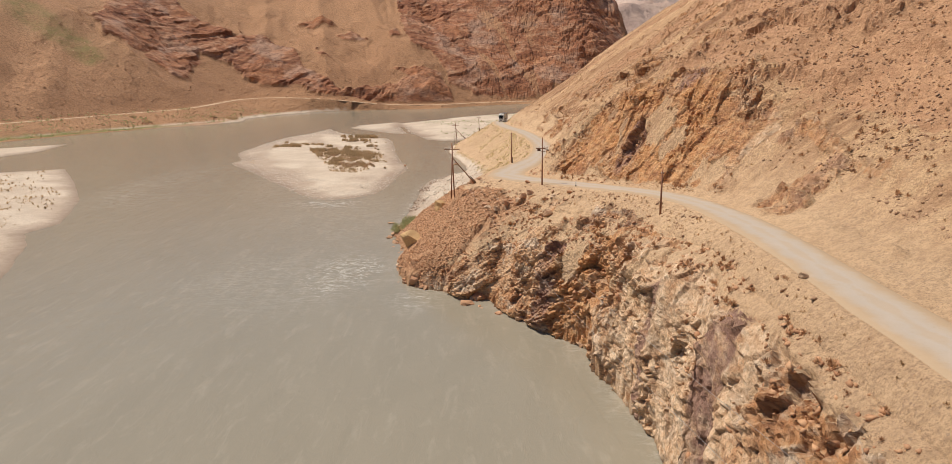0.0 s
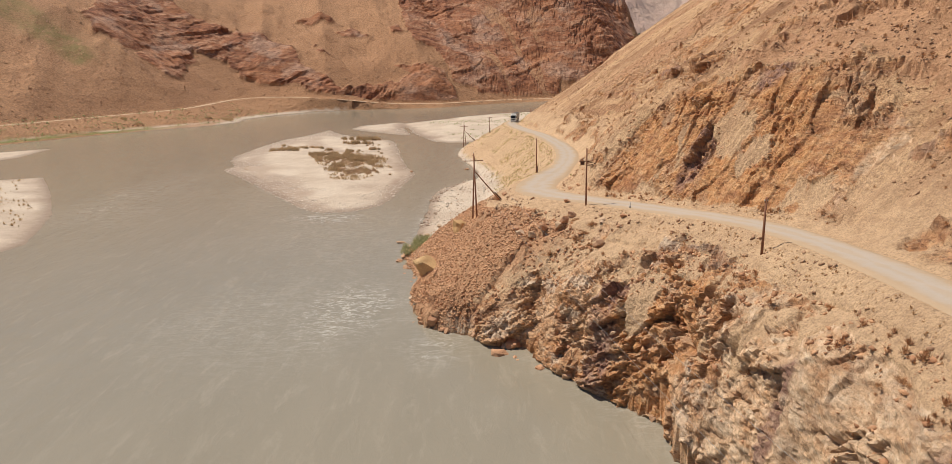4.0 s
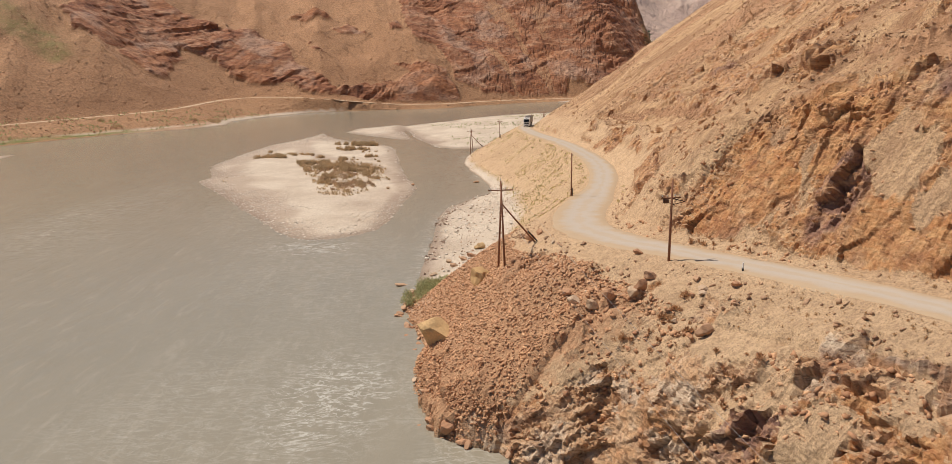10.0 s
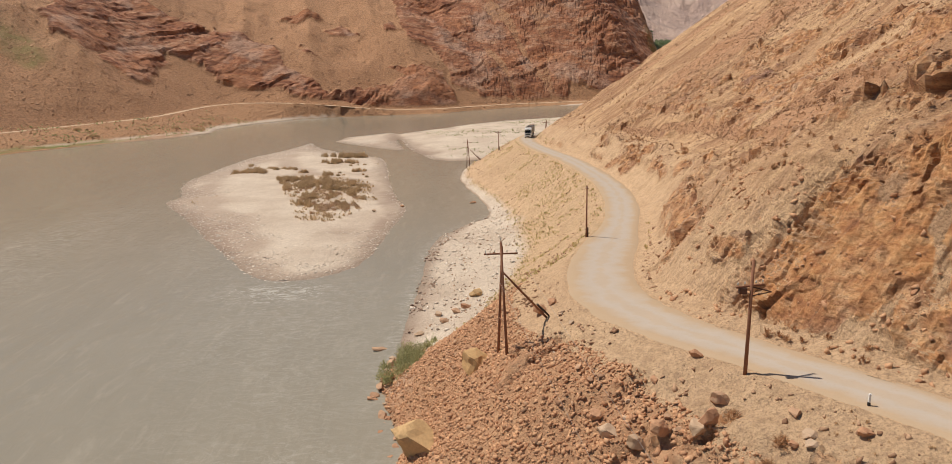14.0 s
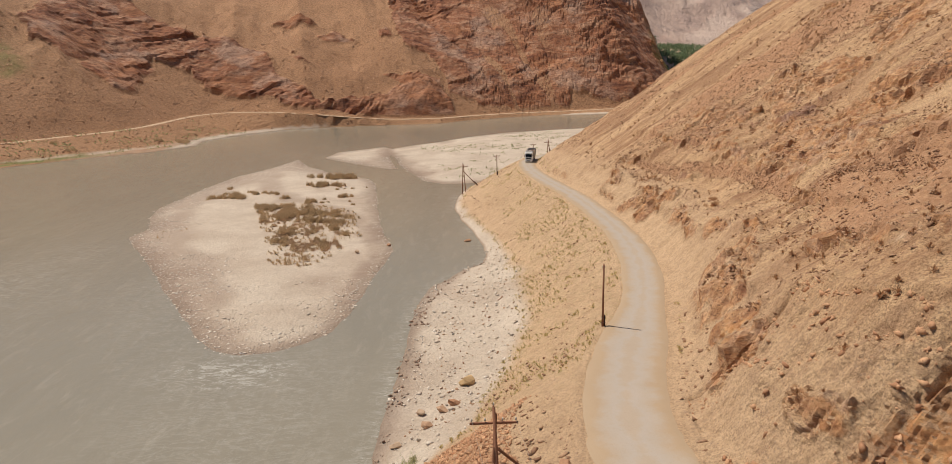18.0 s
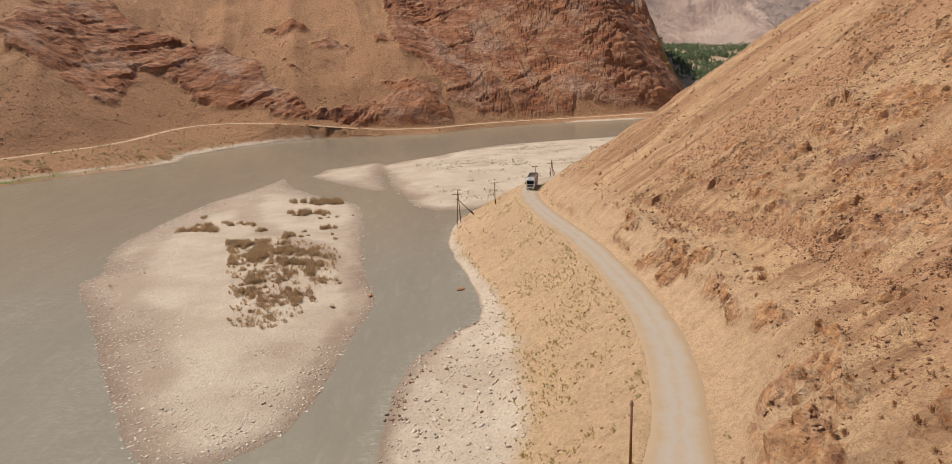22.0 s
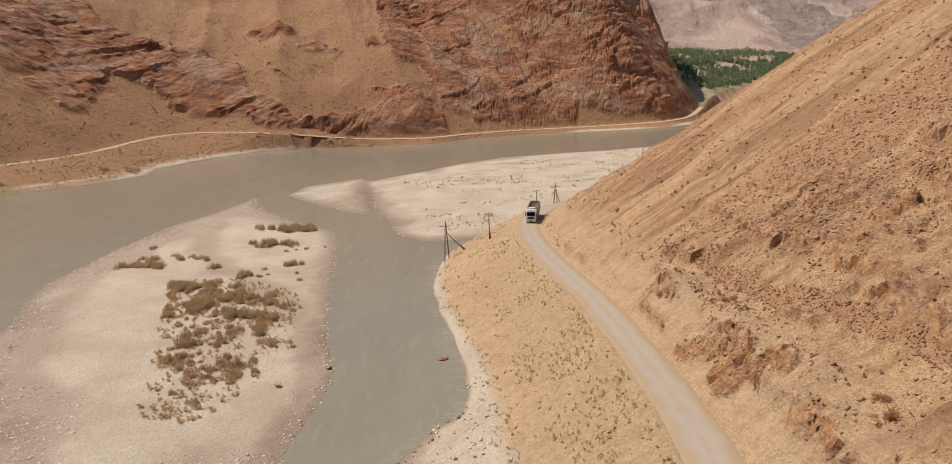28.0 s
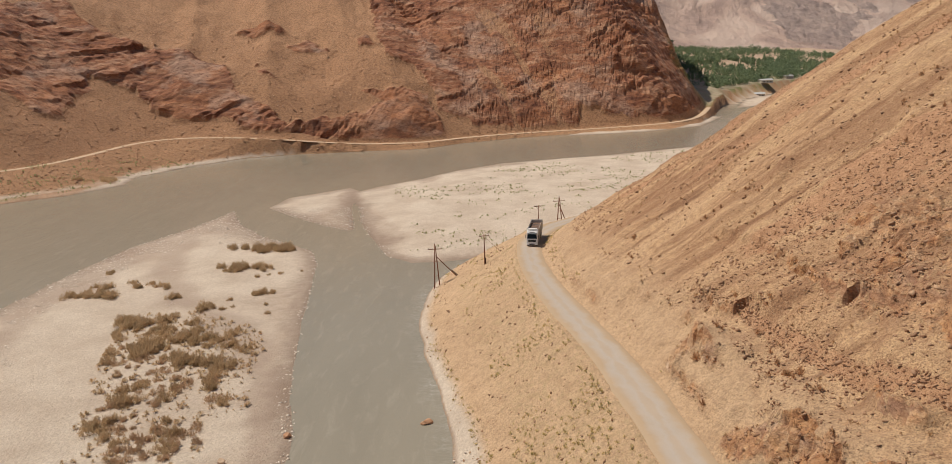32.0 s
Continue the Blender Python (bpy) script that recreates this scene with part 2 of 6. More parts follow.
def road_material():
    m = Nodes("dusty_road", 0.95)
    edge = m.attr("across")
    dust = m.mix(m.noise(0.25, 5, 0.65), (0.42, 0.305, 0.195), (0.48, 0.35, 0.23))
    worn = m.mix(m.noise(0.5, 5), (0.43, 0.37, 0.31), (0.49, 0.415, 0.345))
    a = m.math("ADD", edge, m.math("MULTIPLY", m.math("SUBTRACT", m.noise(0.3, 5, 0.65), 0.5), 0.9))
    col = m.mix(m.ramp(a, (0.05, 0.55), (0.22, 1.0), (0.45, 0.7), (0.70, 0.0)), dust, worn)
    col = m.mix(m.ramp(m.noise(5, 4, 0.7), (0.55, 0.0), (0.8, 0.4)), col, (0.36, 0.25, 0.16))
    m.set("Base Color", col)
    m.bump(m.noise(3, 6, 0.7), 0.06, 0.5)
    return m.mat


GROUND, WATER, ROAD, FAR_TRACK = ground_material(), water_material(), road_material(), track_material()
WOOD = plain("weathered_pole_wood", (0.25, 0.11, 0.06), 0.85, vary=0.35, scale=4, bump=0.02)
WOOD_DARK = plain("tarred_pole_foot", (0.05, 0.03, 0.022), 0.8, vary=0.3, scale=5)
IRON = plain("rusty_iron", (0.12, 0.06, 0.04), 0.75, metal=0.4, vary=0.4, scale=9)
GLASSY = plain("insulator_porcelain", (0.55, 0.52, 0.47), 0.25, vary=0.1, scale=5)
WIRE = plain("aluminium_wire", (0.45, 0.43, 0.40), 0.45, metal=0.7, vary=0.1)
WHITE = plain("white_truck_paint", (0.80, 0.79, 0.76), 0.35, vary=0.06, scale=2)
TARP = plain("dusty_grey_tarpaulin", (0.52, 0.49, 0.45), 0.8, vary=0.12, scale=2, bump=0.02)
DARK = plain("black_plastic", (0.025, 0.025, 0.027), 0.5, vary=0.2)
TYRE = plain("dusty_rubber", (0.045, 0.04, 0.036), 0.9, vary=0.3)
RIM = plain("grey_steel", (0.35, 0.34, 0.32), 0.45, metal=0.6)
LOAD = plain("brown_cargo", (0.20, 0.12, 0.08), 0.9, vary=0.4, scale=2, bump=0.05)
LAMP = plain("headlight_glass", (0.75, 0.76, 0.78), 0.1)
ORANGE = plain("red_brown_bed_paint", (0.22, 0.10, 0.06), 0.7, vary=0.3, scale=2)


def glass_dark():
    m = Nodes("tinted_windscreen", 0.06)
    m.set("Base Color", (0.02, 0.025, 0.03))
    m.set("IOR", 1.5)
    return m.mat


def stone_material(name, low, high, per_object=False):
    m = Nodes(name, 0.92)
    r = m.random() if per_object else m.island()
    c = m.mix(r, low, high)
    n = m.noise(2.4, 6, 0.7)
    c = m.mix(m.ramp(n, (0.35, 0.35), (0.6, 0.0)), c, tuple(v * 0.55 for v in low))
    m.set("Base Color", c)
    m.bump(m.noise(5, 5, 0.7), 0.06, 0.6)
    return m.mat


def leaf_material(name, low, high, per_object=True, thin_part=0.5):
    m = Nodes(name, 0.85)
    r = m.math("ADD", m.math("MULTIPLY", m.island(), 0.6), m.math("MULTIPLY", m.random(), 0.4)) if per_object else m.island()
    c = m.mix(r, low, high)
    m.set("Base Color", c)
    thin = m.t.nodes.new("ShaderNodeBsdfTranslucent")
    m.link(c, thin.inputs["Color"])
    both = m.t.nodes.new("ShaderNodeMixShader")
    both.inputs[0].default_value = thin_part
    m.link(m.bsdf.outputs[0], both.inputs[1]), m.link(thin.outputs[0], both.inputs[2])
    m.link(both.outputs[0], m.t.nodes["Material Output"].inputs[0])
    return m.mat


GLASS = glass_dark()
SCREE = stone_material("red_brown_scree", (0.42, 0.21, 0.11), (0.70, 0.41, 0.23))
RUBBLE = stone_material("dark_rust_rubble", (0.26, 0.13, 0.07), (0.52, 0.305, 0.175))
SLOPE_STONE = stone_material("slope_stones", (0.29, 0.155, 0.088), (0.58, 0.37, 0.225))
COBBLE = stone_material("pale_river_cobbles", (0.58, 0.47, 0.37), (0.88, 0.79, 0.68))
SHORE_STONE = stone_material("wet_shore_stones", (0.24, 0.155, 0.11), (0.46, 0.32, 0.23))
FAR_STONE = stone_material("far_slope_stones", (0.42, 0.23, 0.13), (0.66, 0.41, 0.25))
YELLOW_ROCK = stone_material("ochre_rock", (0.56, 0.35, 0.16), (0.62, 0.42, 0.22), True)
RED_ROCK = stone_material("rust_rock", (0.42, 0.21, 0.115), (0.58, 0.33, 0.19), True)
GREY_ROCK = stone_material("grey_brown_rock", (0.44, 0.25, 0.145), (0.58, 0.37, 0.235), True)
PALE_ROCK = stone_material("pale_rock", (0.54, 0.37, 0.24), (0.60, 0.44, 0.31), True)
SHRUB = leaf_material("dry_olive_shrub", (0.45, 0.325, 0.185), (0.70, 0.525, 0.335))
SHRUB_GREEN = leaf_material("grey_green_willow", (0.36, 0.36, 0.18), (0.58, 0.55, 0.31))
SHRUB_RED = leaf_material("dry_red_brown_bush", (0.44, 0.25, 0.13), (0.64, 0.40, 0.22))
SHRUB_BROWN = leaf_material("dry_brown_shrub", (0.44, 0.30, 0.185), (0.68, 0.49, 0.33))
TUFT_DRY = leaf_material("dry_brown_tufts", (0.42, 0.26, 0.135), (0.64, 0.43, 0.24), False)
SCRUB = leaf_material("dry_island_scrub", (0.52, 0.39, 0.24), (0.76, 0.59, 0.39), False)
TUFT_RED = leaf_material("dry_rust_bushes", (0.36, 0.195, 0.10), (0.56, 0.33, 0.18), False)
TUFT_GREEN = leaf_material("yellow_green_tufts", (0.50, 0.415, 0.19), (0.72, 0.59, 0.32), False)
TREE_LEAF = leaf_material("poplar_leaves", (0.17, 0.235, 0.13), (0.34, 0.41, 0.24))
BARK = plain("tree_bark", (0.16, 0.11, 0.07), 0.9, vary=0.3)
PLASTER = plain("pale_plaster", (0.60, 0.55, 0.48), 0.9, vary=0.1)
ROOFING = plain("pale_sheet_roof", (0.62, 0.62, 0.60), 0.5, metal=0.2, vary=0.1)


def mountain_material():
    m = Nodes("distant_mountain", 0.97)
    n = m.noise(0.006, 9, 0.65, m.turned((20, 35, 0), (1, 0.6, 1.5)), 0.6)
    # paled stops: aerial haze is put into the rock colour, there is no volume
    c = m.ramp(n, (0.40, (0.56, 0.395, 0.33)), (0.47, (0.70, 0.505, 0.41)), (0.56, (0.80, 0.61, 0.50)))
    m.set("Base Color", m.mix(m.ramp(m.math("ADD", m.attr("rock"), m.math("MULTIPLY", m.math("SUBTRACT", m.noise(0.05, 6, 0.7), 0.5), 1.2)), (0.42, 0.0), (0.58, 0.85)), c, m.ramp(m.noise(0.03, 8, 0.7), (0.35, (0.34, 0.255, 0.23)), (0.65, (0.60, 0.45, 0.38)))))
    m.bump(m.noise(0.012, 10, 0.72), 22, 1.0)
    m.bump(m.noise(0.02, 8, 0.7, m.turned((0, 0, -15), (1.6, 0.35, 1))), 16, 0.9)
    return m.mat


MOUNTAIN = mountain_material()

# ---------------------------------------------------------------- shape of the land
def hashed(ix, iy, iz, seed):
    h = (ix * 374761393 + iy * 668265263 + iz * 1274126177 + seed * 974634777) & 0xFFFFFFFF
    h = ((h ^ (h >> 13)) * 1103515245) & 0xFFFFFFFF
    h = ((h ^ (h >> 16)) * 2246822519) & 0xFFFFFFFF
    return ((h ^ (h >> 15)) & 0xFFFFFF) / 8388607.5 - 1.0


def lumps(x, y, z, seed=0):
    fx, fy, fz = np.floor(x), np.floor(y), np.floor(z)
    ix, iy, iz = fx.astype(np.int64), fy.astype(np.int64), fz.astype(np.int64)
    u, v, w = x - fx, y - fy, z - fz
    u, v, w = [a * a * a * (a * (a * 6 - 15) + 10) for a in (u, v, w)]
    c = {}
    for i in (0, 1):
        for j in (0, 1):
            a, b = hashed(ix + i, iy + j, iz, seed), hashed(ix + i, iy + j, iz + 1, seed)
            c[i, j] = a + (b - a) * w
    p, q = c[0, 0] + (c[0, 1] - c[0, 0]) * v, c[1, 0] + (c[1, 1] - c[1, 0]) * v
    return p + (q - p) * u


def fbm(x, y, z=0.0, octaves=5, seed=0, gain=0.5, ridged=False):
    x, y = np.asarray(x, float), np.asarray(y, float)
    z = np.zeros_like(x) + z
    total, amp, norm = 0.0, 1.0, 0.0
    for k in range(octaves):
        n = lumps(x, y, z, seed + k)
        total = total + amp * ((1 - 2 * np.abs(n)) if ridged else n)
        norm += amp
        x, y, z = x * 1.62 - y * 1.18 + 3.1, x * 1.18 + y * 1.62 - 1.7, z * 2.0 + 5.3
        amp *= gain
    return total / norm


def smooth(a, b, v):
    t = np.clip((v - a) / (b - a), 0, 1)
    return t * t * (3 - 2 * t)


def inside(x, y, poly):
    hit = np.zeros(x.shape, bool)
    for (x0, y0, *_), (x1, y1, *_) in zip(poly, poly[1:] + poly[:1]):
        if y0 != y1:
            cross = (y0 > y) != (y1 > y)
            hit ^= cross & (x < (x1 - x0) * (y - y0) / (y1 - y0) + x0)
    return hit


def to_line(x, y, line, closed=False):
    """Distance to a line, and its third column at the nearest place."""
    best, val = np.full(x.shape, 1e9), np.zeros(x.shape)
    pts = line + line[:1] if closed else line
    for p, q in zip(pts, pts[1:]):
        dx, dy = q[0] - p[0], q[1] - p[1]
        t = np.clip(((x - p[0]) * dx + (y - p[1]) * dy) / (dx * dx + dy * dy), 0, 1)
        d = np.hypot(x - p[0] - t * dx, y - p[1] - t * dy)
        near = d < best
        best = np.where(near, d, best)
        if len(p) > 2:
            val = np.where(near, p[2] + t * (q[2] - p[2]), val)
    return best, val


def rounded(line, step, turns=3):
    """Chaikin's corner cutting, then even steps."""
    p = np.array(line, float)
    for _ in range(turns):
        a, b = p[:-1] * 0.75 + p[1:] * 0.25, p[:-1] * 0.25 + p[1:] * 0.75
        p = np.vstack([p[:1], np.stack([a, b], 1).reshape(-1, p.shape[1]), p[-1:]])
    s = np.r_[0, np.cumsum(np.hypot(*np.diff(p[:, :2], axis=0).T))]
    u = np.linspace(0, s[-1], max(2, int(s[-1] / step)))
    return [tuple(r) for r in np.stack([np.interp(u, s, c) for c in p.T], 1)]


ROAD_LINE = rounded([(30, -160, 27), (31, -60, 26), (32, 0, 24.6), (33, 30, 24), (33.6, 50, 23.6), (34.3, 65, 23.2), (34.8, 80, 22.2), (33.4, 95, 21.2),
                     (30, 106, 20.1), (24.5, 116, 19.0), (18, 126.5, 18.1), (12.2, 135, 17.2), (9.3, 143, 16.4), (9.0, 152, 15.5), (11.3, 165, 14.6),
                     (16, 179, 14.1), (20, 194, 14.0), (21.8, 209, 14.1), (21.8, 223, 14.1), (20.2, 238, 14.2), (17.4, 262, 13.7), (13.0, 282, 13.2),
                     (10.0, 299, 12.8), (8.8, 316, 12.4), (9.4, 328, 12.0), (13, 339, 11.6), (20.5, 350, 11.2), (34, 362, 10.5), (60, 380, 9.5), (110, 405, 8), (200, 440, 7), (400, 520, 7)], 8)
SHORE = [(30, -160), (26, -40), (23, 10), (22.5, 40), (24, 61.5), (23.3, 69), (21.3, 78), (19.5, 90), (14.2, 96), (9, 104), (5, 110), (0.5, 112.3), (-5, 117), (-9.4, 119.5),
         (-13.3, 130), (-13.4, 143), (-16.3, 149), (-18.5, 157), (-17.4, 167), (-17.5, 180), (-17.4, 200), (-17.6, 220), (-16, 233), (-12, 240), (-8.5, 246), (-5, 250),
         (-4, 258), (-5, 266), (-7.3, 278), (-11.8, 294), (-14.2, 309), (-14.3, 325), (-12.7, 337), (-10, 346), (-5, 354), (6, 366), (22, 380), (45, 396), (100, 425), (200, 455), (400, 540)]
FAR_SHORE = [(-700, -200), (-420, 150), (-330, 280), (-270, 380), (-240, 425), (-216, 450), (-190, 471), (-177, 496), (-182, 519), (-168, 551), (-146, 580), (-119, 588), (-81, 592),
             (-42, 594), (-20, 615), (17, 635), (60, 648), (105, 656), (127, 660), (155, 690), (185, 750), (215, 830), (270, 930), (350, 1030), (600, 1250), (900, 1500)]
FAR_ROAD = rounded([(-720, -190, 14), (-450, 170, 12), (-350, 300, 9), (-290, 410, 8), (-246, 494, 8), (-222, 508, 9), (-215, 548, 10.5), (-212, 574, 11.5), (-200, 590, 12), (-172, 592, 12), (-137, 592, 10),
                    (-104, 596, 6), (-80, 600, 3.6), (-42, 602, 3.0), (-22, 622, 2.8), (15, 641, 2.6), (58, 655, 2.0), (98, 664, 2.3), (130, 672, 2.8), (155, 697, 3.2), (180, 752, 6), (210, 832, 9), (265, 935, 12), (345, 1035, 12), (590, 1260, 12), (890, 1510, 12)], 13)
ISLAND = [(-97.4, 426), (-101.6, 400), (-110, 379), (-113, 356), (-113, 333), (-114.4, 320), (-110, 305), (-103, 290), (-104, 281), (-95, 268), (-86, 255), (-77, 242), (-66, 226), (-56, 211.5), (-49.3, 204.3),
          (-44.7, 202), (-39.6, 203), (-35.8, 205.7), (-32, 211), (-30.6, 220), (-30, 234), (-28.8, 251), (-28.3, 262), (-29.5, 268), (-33, 278), (-37, 295), (-40.2, 311), (-44, 335), (-47.5, 354), (-53, 368), (-73, 386), (-88, 405)]
SPIT = [(-84, 432), (-81.5, 450), (-61.5, 467), (-57, 460), (-53.5, 430), (-46, 393), (-55, 399.5), (-73.5, 419)]
BANK = [(-58, 455), (-48, 470), (-32, 485), (-15, 507), (6, 525), (30, 533), (65, 543), (87, 552), (140, 575), (200, 640), (250, 740), (320, 760), (420, 620), (150, 400), (60, 370), (10, 350), (0, 358), (-12, 354), (-21, 353.5), (-28.5, 361),
        (-34, 377), (-44, 405), (-50, 430)]
BAR_A = [(-90, 118), (-94, 130), (-105, 151), (-113, 162), (-111, 173), (-124.5, 205), (-133, 218), (-148, 240), (-171, 271), (-192, 264), (-260, 240), (-240, 160), (-150, 60), (-100, 90)]
BAR_B = [(-232, 300), (-222, 331), (-226, 362), (-253, 347), (-275, 310)]
BAR_C = [(52, 640), (105, 648), (150, 672), (185, 735), (178, 742), (140, 690), (105, 668), (60, 660)]
BAR_D = [(225, 815), (250, 830), (300, 905), (330, 985), (300, 960), (262, 905)]
PLAIN = [(250, 740), (320, 850), (420, 980), (620, 1180), (900, 1400), (900, 560), (420, 620), (320, 700)]
BARS = [(PLAIN, 3.0, 0.05), (BAR_C, 0.7, 0.08), (BAR_D, 0.7, 0.05), (ISLAND, 1.1, 0.05), (SPIT, 0.45, 0.035), (BANK, 1.3, 0.05), (BAR_A, 1.0, 0.06), (BAR_B, 0.6, 0.05)]
MUD = [([(-93, 410), (-97, 385), (-104, 352), (-105, 325), (-98, 295), (-88, 268)], 11), ([(-97, 412), (-95, 385), (-88, 350), (-71, 326), (-57, 311), (-46, 298), (-36, 280)], 6), ([(-84, 262), (-70, 240), (-60, 226)], 9), ([(-59, 456), (-49, 415), (-40, 385), (-33, 374)], 5),
       ([(-33, 225), (-32, 260), (-38, 290)], 2.2)]


def road_half(y):
    """Half the width of the near road: a lay-by widens it at the bend."""
    return np.interp(y, [60, 110, 126, 142, 170, 186, 240, 300], [2.9, 2.9, 3.3, 4.5, 4.5, 3.3, 3.2, 3.1])


def knots(y, ys, table):
    return [np.interp(y, ys, col) for col in zip(*table)]


def lerp_knots(q, qs, vs):
    out = np.zeros_like(q)
    for q0, q1, v0, v1 in zip(qs, qs[1:], vs, vs[1:]):
        t = np.clip((q - q0) / np.maximum(q1 - q0, 1e-6), 0, 1)
        out = np.where(q >= q0, v0 + t * (v1 - v0), out)
    return out


ROCKS = [[(-328, 578), (-345, 655), (-306, 688), (-274, 666), (-232, 666), (-188, 662), (-164, 627), (-140, 612), (-127, 604), (-139, 601), (-167, 606), (-182, 607), (-213, 608), (-230, 620), (-260, 621), (-251, 611), (-255, 591), (-243, 564), (-253, 548), (-279, 565), (-281, 580),
          (-284, 558), (-303, 560)],
         [(-140, 599), (-127, 606), (-109, 615), (-83, 623), (-68, 632), (-49, 641), (-34, 632), (-27, 612), (-30, 603), (-71, 598), (-105, 597), (-123, 598)],
         [(-95, 750), (-100, 900), (260, 900), (180, 760), (165, 700), (135, 676), (116, 671), (91, 670), (62, 669), (60, 650), (17, 641), (7, 646), (-7, 639), (-25, 637), (-37, 641), (-45, 662), (-55, 672), (-74, 675), (-88, 707)],
         [(-90, 643), (-62, 645), (-44, 644), (-36, 634), (-52, 627), (-80, 634)],
         [(-150, 687), (-135, 696), (-115, 682), (-134, 680)], [(-164, 658), (-151, 651), (-140, 635), (-156, 645)],
         [(-100, 690), (-86, 694), (-80, 682), (-92, 680)], [(-190, 700), (-170, 712), (-150, 700), (-172, 692)]]
BENCH = [(28.5, 266, 20.7), (31.7, 256.5, 22.7), (35.2, 238.4, 23.5), (38.4, 228.7, 25.2), (40.5, 220.2, 26.3), (41.5, 211.5, 27.0), (41.3, 202.7, 27.9), (40.3, 192, 28.9), (43, 180, 29), (46, 165, 31)]


CRAGS = [(24.6, 175, 2.3), (21.6, 163, 2.3), (20.3, 157, 2.2), (26.9, 183.4, 2.4), (24.4, 171, 2), (31.9, 165, 2), (30.4, 199.5, 1.6), (28.4, 234.5, 2), (26.2, 237.7, 1.8), (28.6, 229.3, 2.2), (30.7, 224.7, 1.6), (25.1, 255.8, 1.6),
         (69.7, 257.7, 4), (63, 230, 5.5), (58, 241, 4), (51.8, 220, 4), (45.6, 201.4, 3.2), (49.5, 249.8, 3), (49.9, 196, 4), (62.9, 213.5, 4.5), (48.8, 240.7, 3), (41, 240, 1.8), (64.4, 235.8, 4), (55.7, 233.5, 3), (38, 141, 3.4),
         (33.7, 130.4, 4), (56.8, 179.6, 3.4), (52.8, 196, 3), (39.6, 121.9, 2.5), (40.5, 116.7, 2), (41.6, 105.4, 4), (44.6, 100.5, 4), (41, 82, 2.2), (40.7, 75.8, 2.2), (45.8, 111, 2.5), (44.5, 78.5, 2.5), (68, 205, 5), (75, 235, 5), (60, 160, 4)]


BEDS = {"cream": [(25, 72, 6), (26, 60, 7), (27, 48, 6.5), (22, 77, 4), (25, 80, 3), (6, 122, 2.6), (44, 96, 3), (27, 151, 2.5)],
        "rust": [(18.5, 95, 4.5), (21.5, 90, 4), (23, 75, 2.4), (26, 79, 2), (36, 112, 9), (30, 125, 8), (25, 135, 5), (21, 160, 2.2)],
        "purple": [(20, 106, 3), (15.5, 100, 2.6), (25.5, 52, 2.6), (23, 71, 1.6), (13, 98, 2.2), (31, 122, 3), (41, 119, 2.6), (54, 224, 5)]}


def gravel_bars(x, y):
    h, beach = np.full(x.shape, -1.8), np.zeros(x.shape)
    wob = fbm(x / 5, y / 5, 0, 4, 11) + fbm(x / 20, y / 20, 0, 2, 12) * 1.5
    for poly, top, rise in BARS:
        px, py = [p[0] for p in poly], [p[1] for p in poly]
        sel = (x > min(px) - 25) & (x < max(px) + 25) & (y > min(py) - 25) & (y < max(py) + 25)
        if not sel.any():
            continue
        xs, ys = x[sel], y[sel]
        d, _ = to_line(xs, ys, poly, True)
        d = np.where(inside(xs, ys, poly), d, -d * 2.2) + wob[sel] * 0.9
        b = np.clip(0.08 + d * rise, -1.8, top)
        b = b + smooth(0, 8, d) * fbm(xs / 14, ys / 14, 0, 3, 21) * 0.35 * top
        b = b + smooth(1.5, 3, d) * fbm(xs / 0.9, ys / 0.9, 0, 2, 23) * 0.07
        beach[sel] = np.where((b > h[sel]) & (d > -12), 1.0, beach[sel])
        h[sel] = np.maximum(h[sel], b)
    return h, beach


